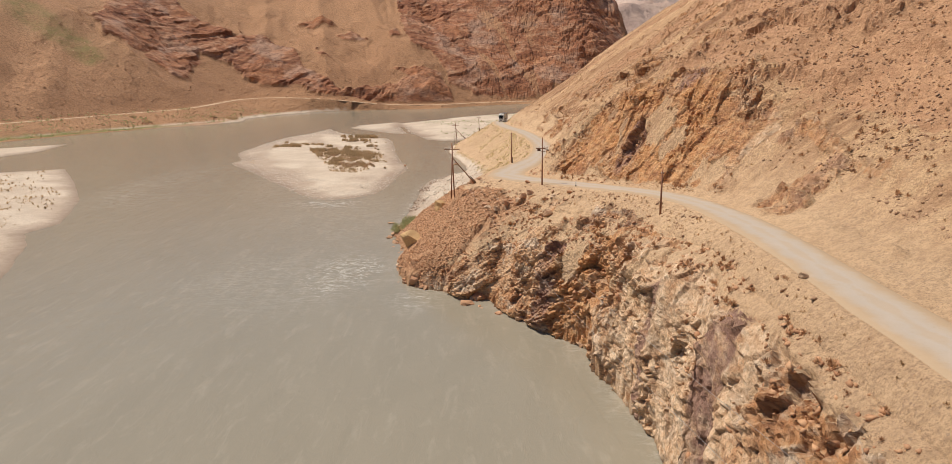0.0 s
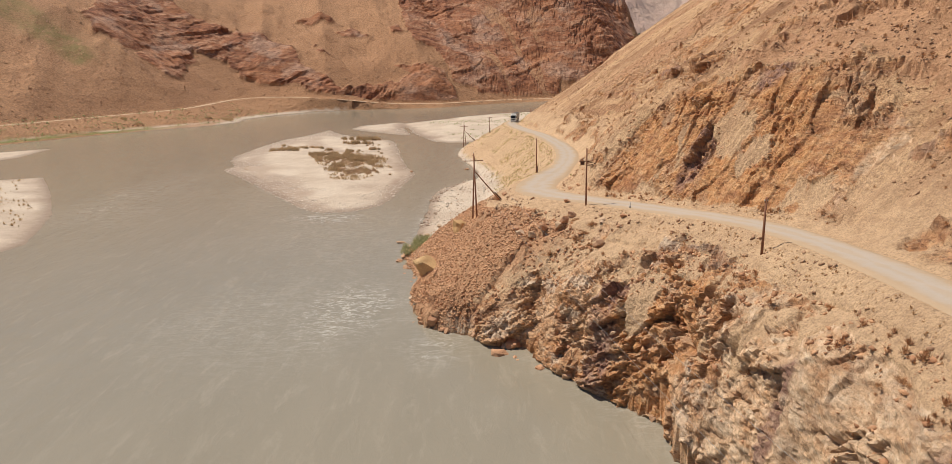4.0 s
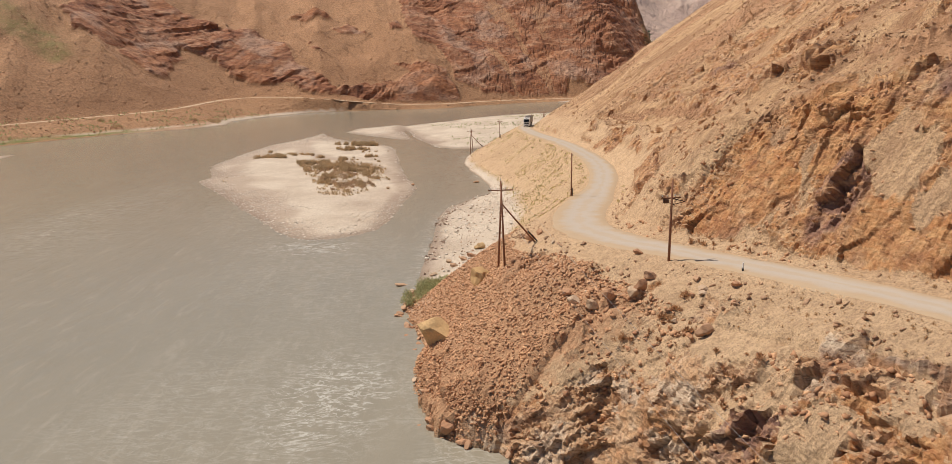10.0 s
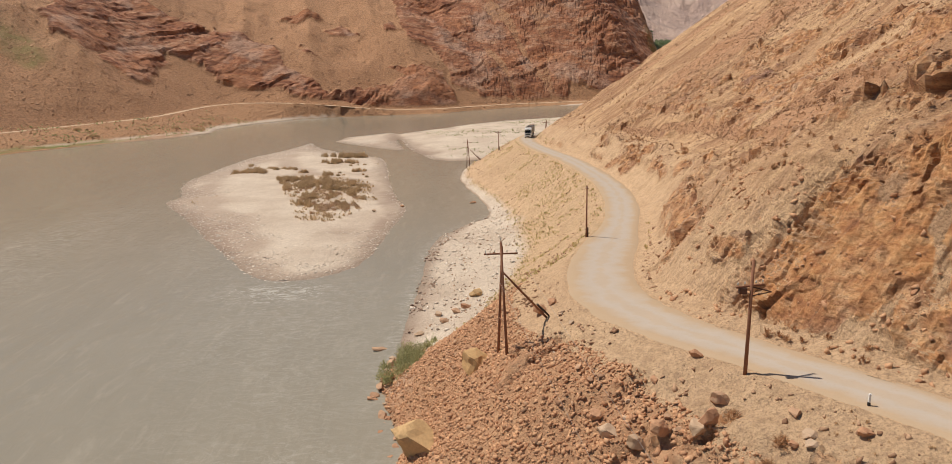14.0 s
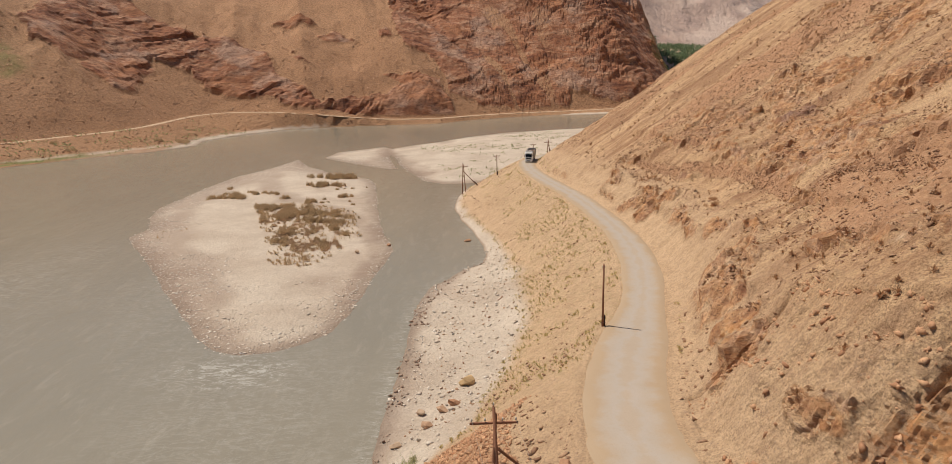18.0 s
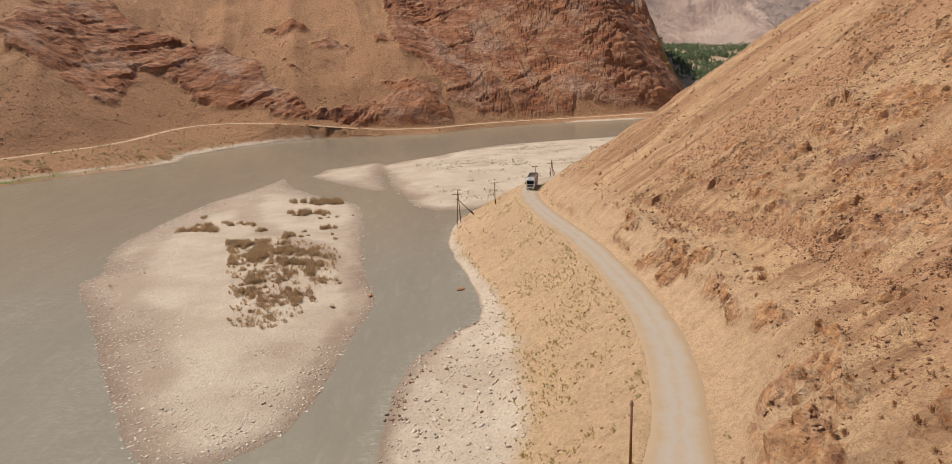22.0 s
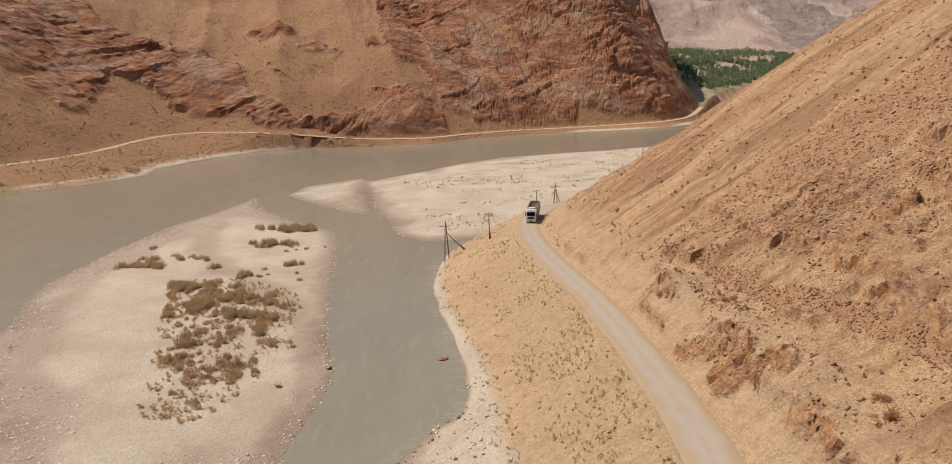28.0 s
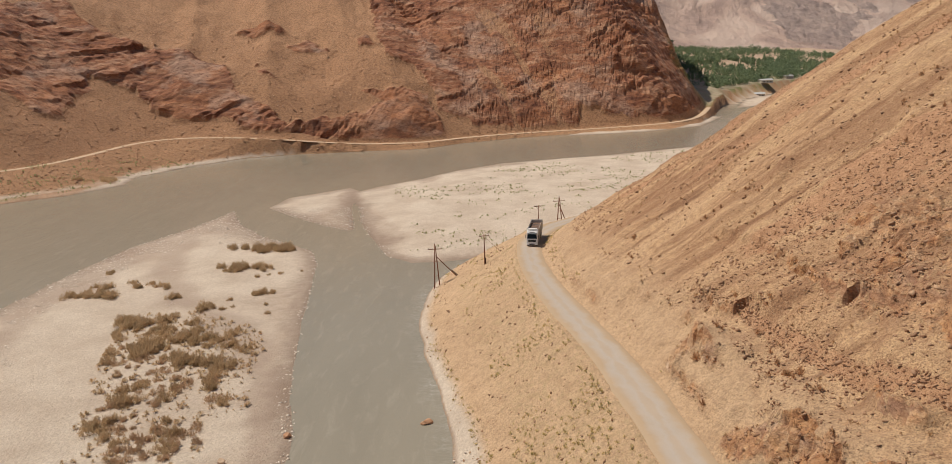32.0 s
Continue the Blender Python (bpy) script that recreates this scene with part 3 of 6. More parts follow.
def near_bank(x, y, h, m):
    wob = fbm(x / 5, y / 5, 0, 4, 11)
    ds, _ = to_line(x, y, SHORE)
    ins = inside(x, y, SHORE + [(900, 540), (900, -160)])
    ds = np.where(ins, ds, -ds) + wob * np.interp(y, [60, 115, 160, 175, 340], [1.2, 1.2, 1.2, 0.5, 0.5])
    dr, zr = to_line(x, y, ROAD_LINE)
    up = inside(x, y, ROAD_LINE + [(900, 520), (900, -160)])
    ys = [-50, 90, 112, 128, 155, 172, 190, 232, 252, 275, 340, 420]
    qs = knots(y, ys, [(0, .04, .22, .34, 1), (0, .04, .22, .36, 1), (0, .05, .25, .5, 1), (0, .05, .3, .6, 1), (0, .08, .3, .6, 1), (0, .2, .4, .6, 1), (0, .25, .46, .6, 1),
                       (0, .25, .44, .6, 1), (0, .08, .22, .5, 1), (0, .06, .2, .5, 1), (0, .06, .2, .5, 1), (0, .1, .2, .5, 1)])
    vs = knots(y, ys, [(0, .3, .68, .8, 1), (0, .3, .68, .8, 1), (0, .18, .5, .74, 1), (0, .10, .45, .80, 1), (0, .07, .36, .72, 1), (0, .06, .18, .46, 1), (0, .06, .13, .32, 1),
                       (0, .06, .13, .32, 1), (0, .05, .13, .42, 1), (0, .07, .2, .46, 1), (0, .07, .2, .5, 1), (0, .1, .2, .5, 1)])
    half = road_half(y)
    over = np.maximum(dr - half, 0)
    q = np.clip(ds / (ds + over + 1e-6), 0, 1)
    low = zr * lerp_knots(q, qs, vs)
    d0, s0, d1, s1, s2 = knots(y, [-50, 60, 95, 112, 120, 150, 165, 185, 215, 250, 340],
                               [(4, .35, 8, .6, .62), (4, .35, 8, .6, .62), (3, .3, 9, 1.0, .66), (2, .3, 11, 1.5, .64), (2, .3, 11, 1.6, .62), (2, .3, 9, 1.4, .62), (2, .4, 8, 1.2, .63),
                                (2, .5, 7, 1.1, .66), (1, .6, 6, .85, .69), (1, .7, 5, .85, .70), (1, .6, 3, .7, .70)])
    d = over + wob * 0.6 * smooth(0.5, 4, over)
    high = zr + s0 * np.minimum(d, d0) + s1 * np.clip(d - d0, 0, d1) + s2 * np.maximum(d - d0 - d1, 0)
    db, zb = to_line(x, y, BENCH)
    high = high + (np.tanh((high - zb) / 1.3) * 1.1 - .15) * smooth(8, 0.8, db) * np.interp(y, [160, 180, 262, 270], [0, 1, 1, 0])
    # small scarps that run along the slope and fade out behind
    scarp = np.zeros(x.shape)
    for k, seed, tall in ((4.5, 151, .9), (10, 153, 1.0), (17, 155, 1.2), (26, 157, 1.3), (38, 159, 1.5)):
        e = over - k + 4.2 * fbm(x / 11, y / 11, 0, 4, seed)
        here = smooth(.02, .22, fbm(x / 13 + k, y / 13, 0, 3, seed + 1)) * smooth(1.5, 3.5, over) * np.interp(y, [50, 90, 245, 300], [.4, 1, 1, .25])
        high = high + tall * smooth(-.5, .5, e) * smooth(7, .5, e) * here
        scarp = np.maximum(scarp, smooth(1.1, .4, np.abs(e)) * here)
    e = over - 4.6 + 1.6 * fbm(x / 5, y / 5, 0, 4, 171)
    here = smooth(216, 222, y) * smooth(244, 238, y) + .8 * smooth(247, 251, y) * smooth(262, 256, y)
    high = high + 1.3 * smooth(-.6, .5, e) * smooth(9, 1, e) * here
    scarp = np.maximum(scarp, smooth(.9, .4, np.abs(e)) * here * .6)
    # low broken scarp that follows the road
    e = over - 1.6 + .5 * fbm(x / 4, y / 4, 0, 3, 173)
    here = smooth(240, 248, y) * smooth(300, 292, y) * smooth(-.45, -.1, fbm(x / 9, y / 9, 0, 2, 175))
    high = high + .75 * smooth(-.3, .3, e) * smooth(8, 1, e) * here
    scarp = np.maximum(scarp, smooth(.6, .3, np.abs(e)) * here * .8)
    bank = np.where(up, high, low)
    on = smooth(-0.3, 1.2, dr - half)
    uphill = smooth(6, 40, over) * up
    rough = fbm(x / 9, y / 9, 0, 5, 31) * 0.55 + fbm(x / 30, y / 30, 0, 3, 37) * 1.3 * uphill
    # runnels down the slope
    rough = rough + (fbm(y / 3.5 + x / 30, x / 26, 0, 3, 43) * 0.28 + fbm(y / 11, x / 60, 0, 2, 45) * 0.6) * np.where(up, smooth(3, 14, over), smooth(.3, .6, q) * .6)
    rough = rough + fbm(x / 1.4, y / 1.4, 0, 3, 41) * 0.15
    eroded = fbm(x / 4.2, y / 3.0, 0, 4, 57, .55, True)
    rough = rough + np.where(up, .42 * (eroded - .2) * (.45 + smooth(10, 2, over)) * smooth(.5, 2.5, over), .16 * eroded)
    ledge = smooth(.1, .35, fbm(x / 7, y / 7, 0, 4, 47)) * np.where(up, 1, smooth(95, 112, y) * smooth(152, 138, y))
    rough = rough + ledge * (fbm(x / 2.2, y / 2.2, 0, 3, 49, .55, True) * 0.7 + .3) * smooth(1.5, 5, over) * np.interp(y, [60, 95, 190, 235], [.3, 1, 1, .1])
    bank = np.where(dr < half, zr - 0.06, bank + rough * on * smooth(0.0, 3.0, ds) * np.where(up, 1, np.clip(q * 3, 0.15, 1)))
    bank = np.where(ds < 0, np.maximum(ds * 0.5, -1.8), bank)
    h = np.where(ds > -4, np.maximum(h, bank), h)
    beach = np.where(ds > 0, 0.0, m["beach"])
    patch = fbm(x / 12, y / 12, 0, 4, 51)
    spots = fbm(x / 6, y / 6, 0, 4, 55)
    lim = np.interp(y, [-50, 60, 85, 100, 108, 118, 130, 138], [.5, .5, .62, .66, .35, .22, .12, 0])
    cliff = smooth(lim + .10, lim - .08, q - patch * .22) * smooth(-.30, -.05, spots + np.interp(y, [60, 100, 112], [.28, .22, .04]) + smooth(.16, .04, q) * .4) * smooth(140, 132, y)
    cut = smooth(1.0, 3.0, over) * smooth(17, 11, over + patch * 6) * np.interp(y, [85, 93, 101, 133, 142], [0, .3, 1, 1, 0]) * smooth(-.35, -.1, spots + .15)
    crag = smooth(.14, .3, fbm(x / 16, y / 16, 0, 4, 61)) * smooth(12, 20, over) * np.interp(y, [60, 110, 160, 265, 285], [.6, 1, 1, .9, 0])
    crag = np.maximum(crag, scarp * .65)
    wx, wy = x + spots * 2.2, y + fbm(x / 4, y / 4, 0, 3, 59) * 2.4
    for cx, cy, cr in CRAGS:
        near = np.abs(x - cx) + np.abs(y - cy) < cr * 4 + 8
        crag[near] = np.maximum(crag[near], smooth(1.25, .7, np.hypot(wx[near] - cx, (wy[near] - cy) * .8) / cr))
    h = h + np.where((ds > 0) & up, crag * (.55 + .5 * spots) * smooth(2, 5, over), 0)
    m["rock"] = np.where(ds > 0, np.where(up, np.maximum(cut, crag), np.maximum(cliff, smooth(.12, .3, spots) * smooth(160, 135, y) * smooth(60, 90, y) * smooth(1.5, 5, over))), 0)
    scree = np.where((ds > 0) & ~up, np.interp(y, [112, 122, 150, 162, 172], [0, .9, .9, .4, 0]) * smooth(.85, .6, q + patch * .2), 0)
    scree = np.maximum(scree, np.where(up & (ds > 0), smooth(-.2, .2, fbm(x / 20 + 7, y / 20, 0, 4, 71)) * smooth(9, 20, over) * np.interp(y, [50, 90, 170, 235], [.7, .9, .8, 0]), 0))
    scree = np.maximum(scree, np.where(up & (ds > 0), smooth(13, 19, over + patch * 5) * np.interp(y, [55, 80, 126, 140], [.4, .85, .85, 0]), 0))
    scree = np.maximum(scree, smooth(1.6, .6, db) * .7 * np.interp(y, [170, 185, 255, 268], [0, 1, .8, 0]) * up)
    stripe = smooth(.18, .42, fbm(y / 7 + x / 40, x / 70, 0, 3, 75)) * smooth(10, 20, over) * np.interp(y, [230, 260], [0, .75])
    m["scree"] = np.maximum(scree, np.where(up & (ds > 0), stripe, 0))
    m["grass"] = np.where((ds > 0) & ~up, np.interp(y, [150, 175, 230, 340], [0, .8, .9, .7]) * smooth(.3, .5, q), 0)
    sand_q = np.interp(y, [160, 172, 190, 232, 244, 254, 275, 340], [.15, .44, .56, .54, .36, .22, .13, .08])
    m["beach"] = np.where((ds > 0) & ~up, np.maximum(beach, smooth(sand_q + .06, sand_q - .06, q + patch * .05) * np.interp(y, [150, 168, 345, 360], [0, 1, 1, .6])), beach)
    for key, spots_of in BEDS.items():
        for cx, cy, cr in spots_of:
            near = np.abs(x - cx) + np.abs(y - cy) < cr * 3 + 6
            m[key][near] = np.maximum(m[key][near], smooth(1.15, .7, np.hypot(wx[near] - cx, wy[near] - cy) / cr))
    m["tint"] = np.where((ds > 0) & up, np.maximum(smooth(2, 14, over), np.maximum(cut, crag)), 0.0)
    return h


def far_bank(x, y, h, m):
    wob = fbm(x / 5, y / 5, 0, 4, 11)
    df, _ = to_line(x, y, FAR_SHORE)
    fin = inside(x, y, FAR_SHORE + [(900, 5000), (-2500, 5000), (-2500, -200)])
    df = np.where(fin, df, -df) + wob * 0.8
    dq, zq = to_line(x, y, FAR_ROAD)
    beyond = inside(x, y, FAR_ROAD + [(890, 5000), (-2500, 5000), (-2500, -190)])
    over = np.maximum(dq - 2.0, 0)
    q = np.clip(df / (df + over + 1e-6), 0, 1)
    low = zq * np.minimum(q * .6, .25) + zq * np.clip((q - .35) / .65, 0, 1) * .75
    slope = np.interp(x, [-400, -200, -120, -60, 20, 90, 170], [.62, .60, .66, .72, .95, 1.25, 1.5])
    fade = smooth(745, 800, y) * smooth(150, 200, x)
    slope = slope * (1 - fade) + fade * 0.17
    gully = fbm(x / 55 + .35 * y / 55, y / 150, 0, 4, 81, ridged=True)
    big = fbm(x / 120, y / 120, 0, 4, 91)
    rk = np.zeros(x.shape)
    wx, wy = x + fbm(x / 11, y / 11, 0, 3, 97) * 5, y + fbm(x / 11, y / 11, 0, 3, 98) * 7
    bold = np.ones(x.shape)
    for k, poly in enumerate(ROCKS):
        px, py = [p[0] for p in poly], [p[1] for p in poly]
        sel = (x > min(px) - 12) & (x < max(px) + 12) & (y > min(py) - 14) & (y < max(py) + 14)
        if sel.any():
            d, _ = to_line(wx[sel], wy[sel], poly, True)
            d = np.where(inside(wx[sel], wy[sel], poly), d, -d)
            rk[sel] = np.maximum(rk[sel], smooth(-1.5, 2.5, d))
            if k == 1:
                bold[sel] = 1 + 1.1 * smooth(0, 7, d)
    # gullies of sand between the crags
    veins = smooth(.25, .55, fbm(x / 30 + y / 60, y / 70, 0, 3, 99, ridged=True)) * smooth(-30, 0, x) * smooth(90, 40, x)
    rk = rk * (1 - .5 * veins)
    high = zq + over * slope + smooth(3, 50, over) * (gully * 7 + big * 12) * (1 - fade) + rk * bold * (2.4 + 1.8 * fbm(x / 18, y / 18, 0, 3, 103)) * smooth(2, 12, over)
    high = np.where(high > 150, 150 + 90 * np.tanh((high - 150) / 120), high)
    high = np.where(fade > .5, np.minimum(high, 50 + 6 * big), high)
    bank = np.where(beyond, high, low)
    bank = np.where(dq < 2.6, zq, bank + (fbm(x / 8, y / 8, 0, 4, 95) * 0.6 + fbm(x / 2.5, y / 2.5, 0, 2, 96) * .3) * smooth(2, 6, dq) * smooth(0, 5, df))
    bank = np.where(df < 0, np.maximum(df * 0.4, -1.8), bank)
    h = np.where(df > -4, np.maximum(h, bank), h)
    m["far"] = np.where(df > 0, 1.0, m["far"])
    m["rock"] = np.where((df > 0) & beyond, rk * (1 - fade) * smooth(.5, 6, over), np.where(df > 0, smooth(.1, .4, fbm(x / 9, y / 9, 0, 3, 105)) * .45 * np.interp(x, [-215, -190, -60, -40], [0, 1, 1, .3]), m["rock"]))
    m["tint"] = np.where(df > 0, smooth(-.3, .4, big), m["tint"])
    strip = smooth(9, 6, df + wob * 2) * np.interp(x, [-230, -215, -190, -186, -178, -125, -118, 50, 58], [0, .3, .3, 1, 1, 1, 0, 0, 0]) + .75 * smooth(7, 12, df + wob * 2) * smooth(34, 24, df + wob * 6) * smooth(-150, -175, x)
    m["beach"] = np.where(df > 0, np.where(beyond, fade * .5, strip * smooth(1.9, 1.0, h)), m["beach"])
    m["grass"] = np.where((df > 0), np.where(beyond, np.maximum(fade, smooth(70, 20, np.hypot(x + 335, (y - 538) * 2.2))), .5 * smooth(.15, .4, q)), m["grass"])
    m["lush"] = np.where((df > 3) & ~beyond, smooth(-200, -225, x) * smooth(15, 8, df + wob * 4), 0) + np.where((df > 4) & (x > 150), smooth(60, 20, df + wob * 10) * smooth(740, 780, y), 0)
    patch, _ = to_line(x, y, [(-385, 560), (-336, 537), (-300, 525)])
    m["lush"] = np.maximum(m["lush"], .55 * smooth(15, 4, patch + 9 * fbm(x / 12, y / 12, 0, 4, 131)) * (df > 30))
    return h


def land(x, y):
    """Height of the ground, and the masks of what covers it."""
    shape = x.shape
    x, y = x.ravel(), y.ravel()
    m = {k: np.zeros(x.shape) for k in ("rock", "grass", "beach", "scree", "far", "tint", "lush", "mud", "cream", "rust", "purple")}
    h, m["beach"] = gravel_bars(x, y)
    low = (x > -130) & (x < 0) & (y > 180) & (y < 480)
    if low.any():
        xs, ys = x[low], y[low]
        soft = 9 * fbm(xs / 16, ys / 16, 0, 4, 141)
        for line, wide in MUD:
            d, _ = to_line(xs, ys, line)
            m["mud"][low] = np.maximum(m["mud"][low], smooth(wide, wide * .35, d + soft * wide / 12))
    for sel, fun in (((x > -32) & (y < 560) | (x > 180), near_bank), ((x < -95) & (y > 360) | (y > 560) | (x < -200), far_bank)):
        if sel.any():
            part_m = {k: v[sel] for k, v in m.items()}
            h[sel] = fun(x[sel], y[sel], h[sel], part_m)
            for k in m:
                m[k][sel] = part_m[k]
    return h.reshape(shape), {k: v.reshape(shape) for k, v in m.items()}


def blocks(x, y, z, seed):
    """Split rock: for each place the offset of its block, and how near it lies to a joint."""
    fx, fy, fz = [np.floor(v).astype(np.int64) for v in (x, y, z)]
    d1, d2 = np.full(x.shape, 9.0), np.full(x.shape, 9.0)
    out = np.zeros(x.shape)
    for i in (-1, 0, 1):
        for j in (-1, 0, 1):
            for k in (-1, 0, 1):
                cx, cy, cz = fx + i, fy + j, fz + k
                a = hashed(cx, cy, cz, seed)
                b = hashed(cx, cy, cz, seed + 1)
                c = np.modf(a * 57.31 + b * 13.7)[0]
                dx, dy, dz = cx + .5 + a * .42 - x, cy + .5 + b * .42 - y, cz + .5 + c * .42 - z
                d = np.maximum(np.maximum(np.abs(dx), np.abs(dy)), np.abs(dz)) * .6 + .4 * np.sqrt(dx * dx + dy * dy + dz * dz)
                near = d < d1
                d2 = np.where(near, d1, np.minimum(d2, d))
                d1 = np.where(near, d, d1)
                out = np.where(near, np.modf(a * 31.7 - b * 9.1)[0] + (dx * a + dy * b + dz * c) * 1.1, out)
    return out, d2 - d1


def craggy(P, n, weight, size, amp, seed, steep=False):
    """Push a rock face out along n into beds and blocks. Returns the joint mask."""
    x, y, z = P[..., 0], P[..., 1], P[..., 2]
    w = fbm(x / (size * 3), y / (size * 3), z / (size * 3), 3, seed + 40) * .4
    a = (x * .75 + z * .55 - y * .25) / (size * 1.35)
    b = (y * .9 - z * .35 + x * .25) / (size * 1.5)
    c = (z * .8 - x * .5 + y * .3) / (size * .5)
    if steep:
        a, b, c = (z * .8 + x * .5) / (size * 1.7), (y * .85 + x * .4 - z * .1) / (size * 1.2), (x * .72 - y * .45 - z * .45) / (size * .6)
    o1, e1 = blocks(a / 2.6 + w, b / 2.6 + w, c / 2.6, seed)
    o2, e2 = blocks(a + w * .6, b, c + w * .6, seed + 7)
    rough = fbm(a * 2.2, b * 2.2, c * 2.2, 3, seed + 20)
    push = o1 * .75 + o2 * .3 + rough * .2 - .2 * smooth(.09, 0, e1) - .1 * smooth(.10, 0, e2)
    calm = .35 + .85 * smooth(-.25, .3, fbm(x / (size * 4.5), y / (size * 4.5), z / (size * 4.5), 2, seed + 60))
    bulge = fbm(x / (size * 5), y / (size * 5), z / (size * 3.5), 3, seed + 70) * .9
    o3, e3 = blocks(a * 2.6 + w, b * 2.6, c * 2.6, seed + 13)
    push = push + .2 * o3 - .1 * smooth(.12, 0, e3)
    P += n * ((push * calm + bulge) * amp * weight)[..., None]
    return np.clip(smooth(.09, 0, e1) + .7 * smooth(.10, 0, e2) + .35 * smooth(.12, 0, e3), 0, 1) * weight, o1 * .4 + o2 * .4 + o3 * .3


def spaced(*spans):
    out = []
    for a, b, step in spans:
        out += list(np.linspace(a, b, max(1, int(round((b - a) / step))), endpoint=False))
    return np.array(out + [spans[-1][1]])


def grid_mesh(name, xs, ys, zfun):
    X, Y = np.meshgrid(xs, ys)
    h, masks = zfun(X, Y)
    P = np.stack([X, Y, h], -1)
    # crags stand out along the slope, in beds
    rock = masks["rock"]
    if rock.max() > 0:
        gy, gx = np.gradient(h, ys, xs)
        n = np.stack([-gx, -gy, np.ones_like(h)], -1)
        n /= np.linalg.norm(n, axis=-1, keepdims=True)
        masks["joint"], masks["block"] = np.zeros_like(h), np.zeros_like(h)
        for sel, size, amp in (((rock > 0.02) & (masks["far"] < .5) & (X < 130), 1.1, .62), ((rock > 0.02) & (masks["far"] >= .5) & (Y < 900) & (X > -500), 11.0, 1.5)):
            Q = P[sel].copy()
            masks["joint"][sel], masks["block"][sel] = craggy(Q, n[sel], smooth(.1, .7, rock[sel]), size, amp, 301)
            P[sel] = Q
        bare = bury(X, Y)
        P[..., 2] -= bare * np.maximum(1.4, .4 * h)
    return sheet(name, P, masks), P


def sheet(name, P, masks, flat=False):
    ny, nx = P.shape[:2]
    nv = nx * ny
    idx = np.arange(nv).reshape(ny, nx)
    quads = np.stack([idx[:-1, :-1], idx[:-1, 1:], idx[1:, 1:], idx[1:, :-1]], -1).reshape(-1, 4)
    me = bpy.data.meshes.new(name)
    me.vertices.add(nv)
    me.vertices.foreach_set("co", P.reshape(-1).astype(np.float32))
    me.loops.add(quads.size)
    me.loops.foreach_set("vertex_index", quads.reshape(-1).astype(np.int32))
    me.polygons.add(len(quads))
    me.polygons.foreach_set("loop_start", (np.arange(len(quads)) * 4).astype(np.int32))
    me.update(calc_edges=True)
    r = masks["rock"].reshape(-1)[quads].mean(1) if "rock" in masks else np.zeros(len(quads))
    me.polygons.foreach_set("use_smooth", (r < .35) & (not flat))
    for key, v in masks.items():
        me.attributes.new(key, "FLOAT", "POINT").data.foreach_set("value", v.reshape(-1).astype(np.float32))
    return me


FACES = {"river": ([p for p in SHORE if 10 <= p[1] <= 118], [(32.6, 15), (33.5, 45), (34.5, 72), (33, 96), (26, 113), (17, 127)], .60, (-2.6, -1.6)),
         "cut": ([(38, 92), (35.5, 103), (31, 113), (24.5, 122), (19.5, 130), (15.5, 138), (14, 147), (15, 158)],
                 [(62, 110), (57, 122), (50, 131), (43, 139), (38, 145), (36, 151), (37, 157)], .5, (0, 0))}


def bury(x, y):
    """Where the sheet of ground is sunk behind a rock face of its own."""
    out = np.zeros_like(x)
    for base_line, top, part_up, reach in FACES.values():
        rim = [tuple(np.array(p) * (1 - part_up) + np.array(q) * part_up) for p, q in zip(even(base_line, 24), even(top, 24))]
        poly = [(px + reach[0], py + reach[1]) for px, py in even(base_line, 24)] + rim[::-1]
        poly = [tuple(p) for p in poly]
        d, _ = to_line(x, y, poly, True)
        out = np.maximum(out, np.where(inside(x, y, poly), smooth(.6, 2.4, d), 0))
    return out


def even(line, n):
    p = np.array(line, float)
    s = np.r_[0, np.cumsum(np.hypot(*np.diff(p[:, :2], axis=0).T))]
    u = np.linspace(0, s[-1], n)
    return [tuple(r) for r in np.stack([np.interp(u, s, c) for c in p.T], 1)]


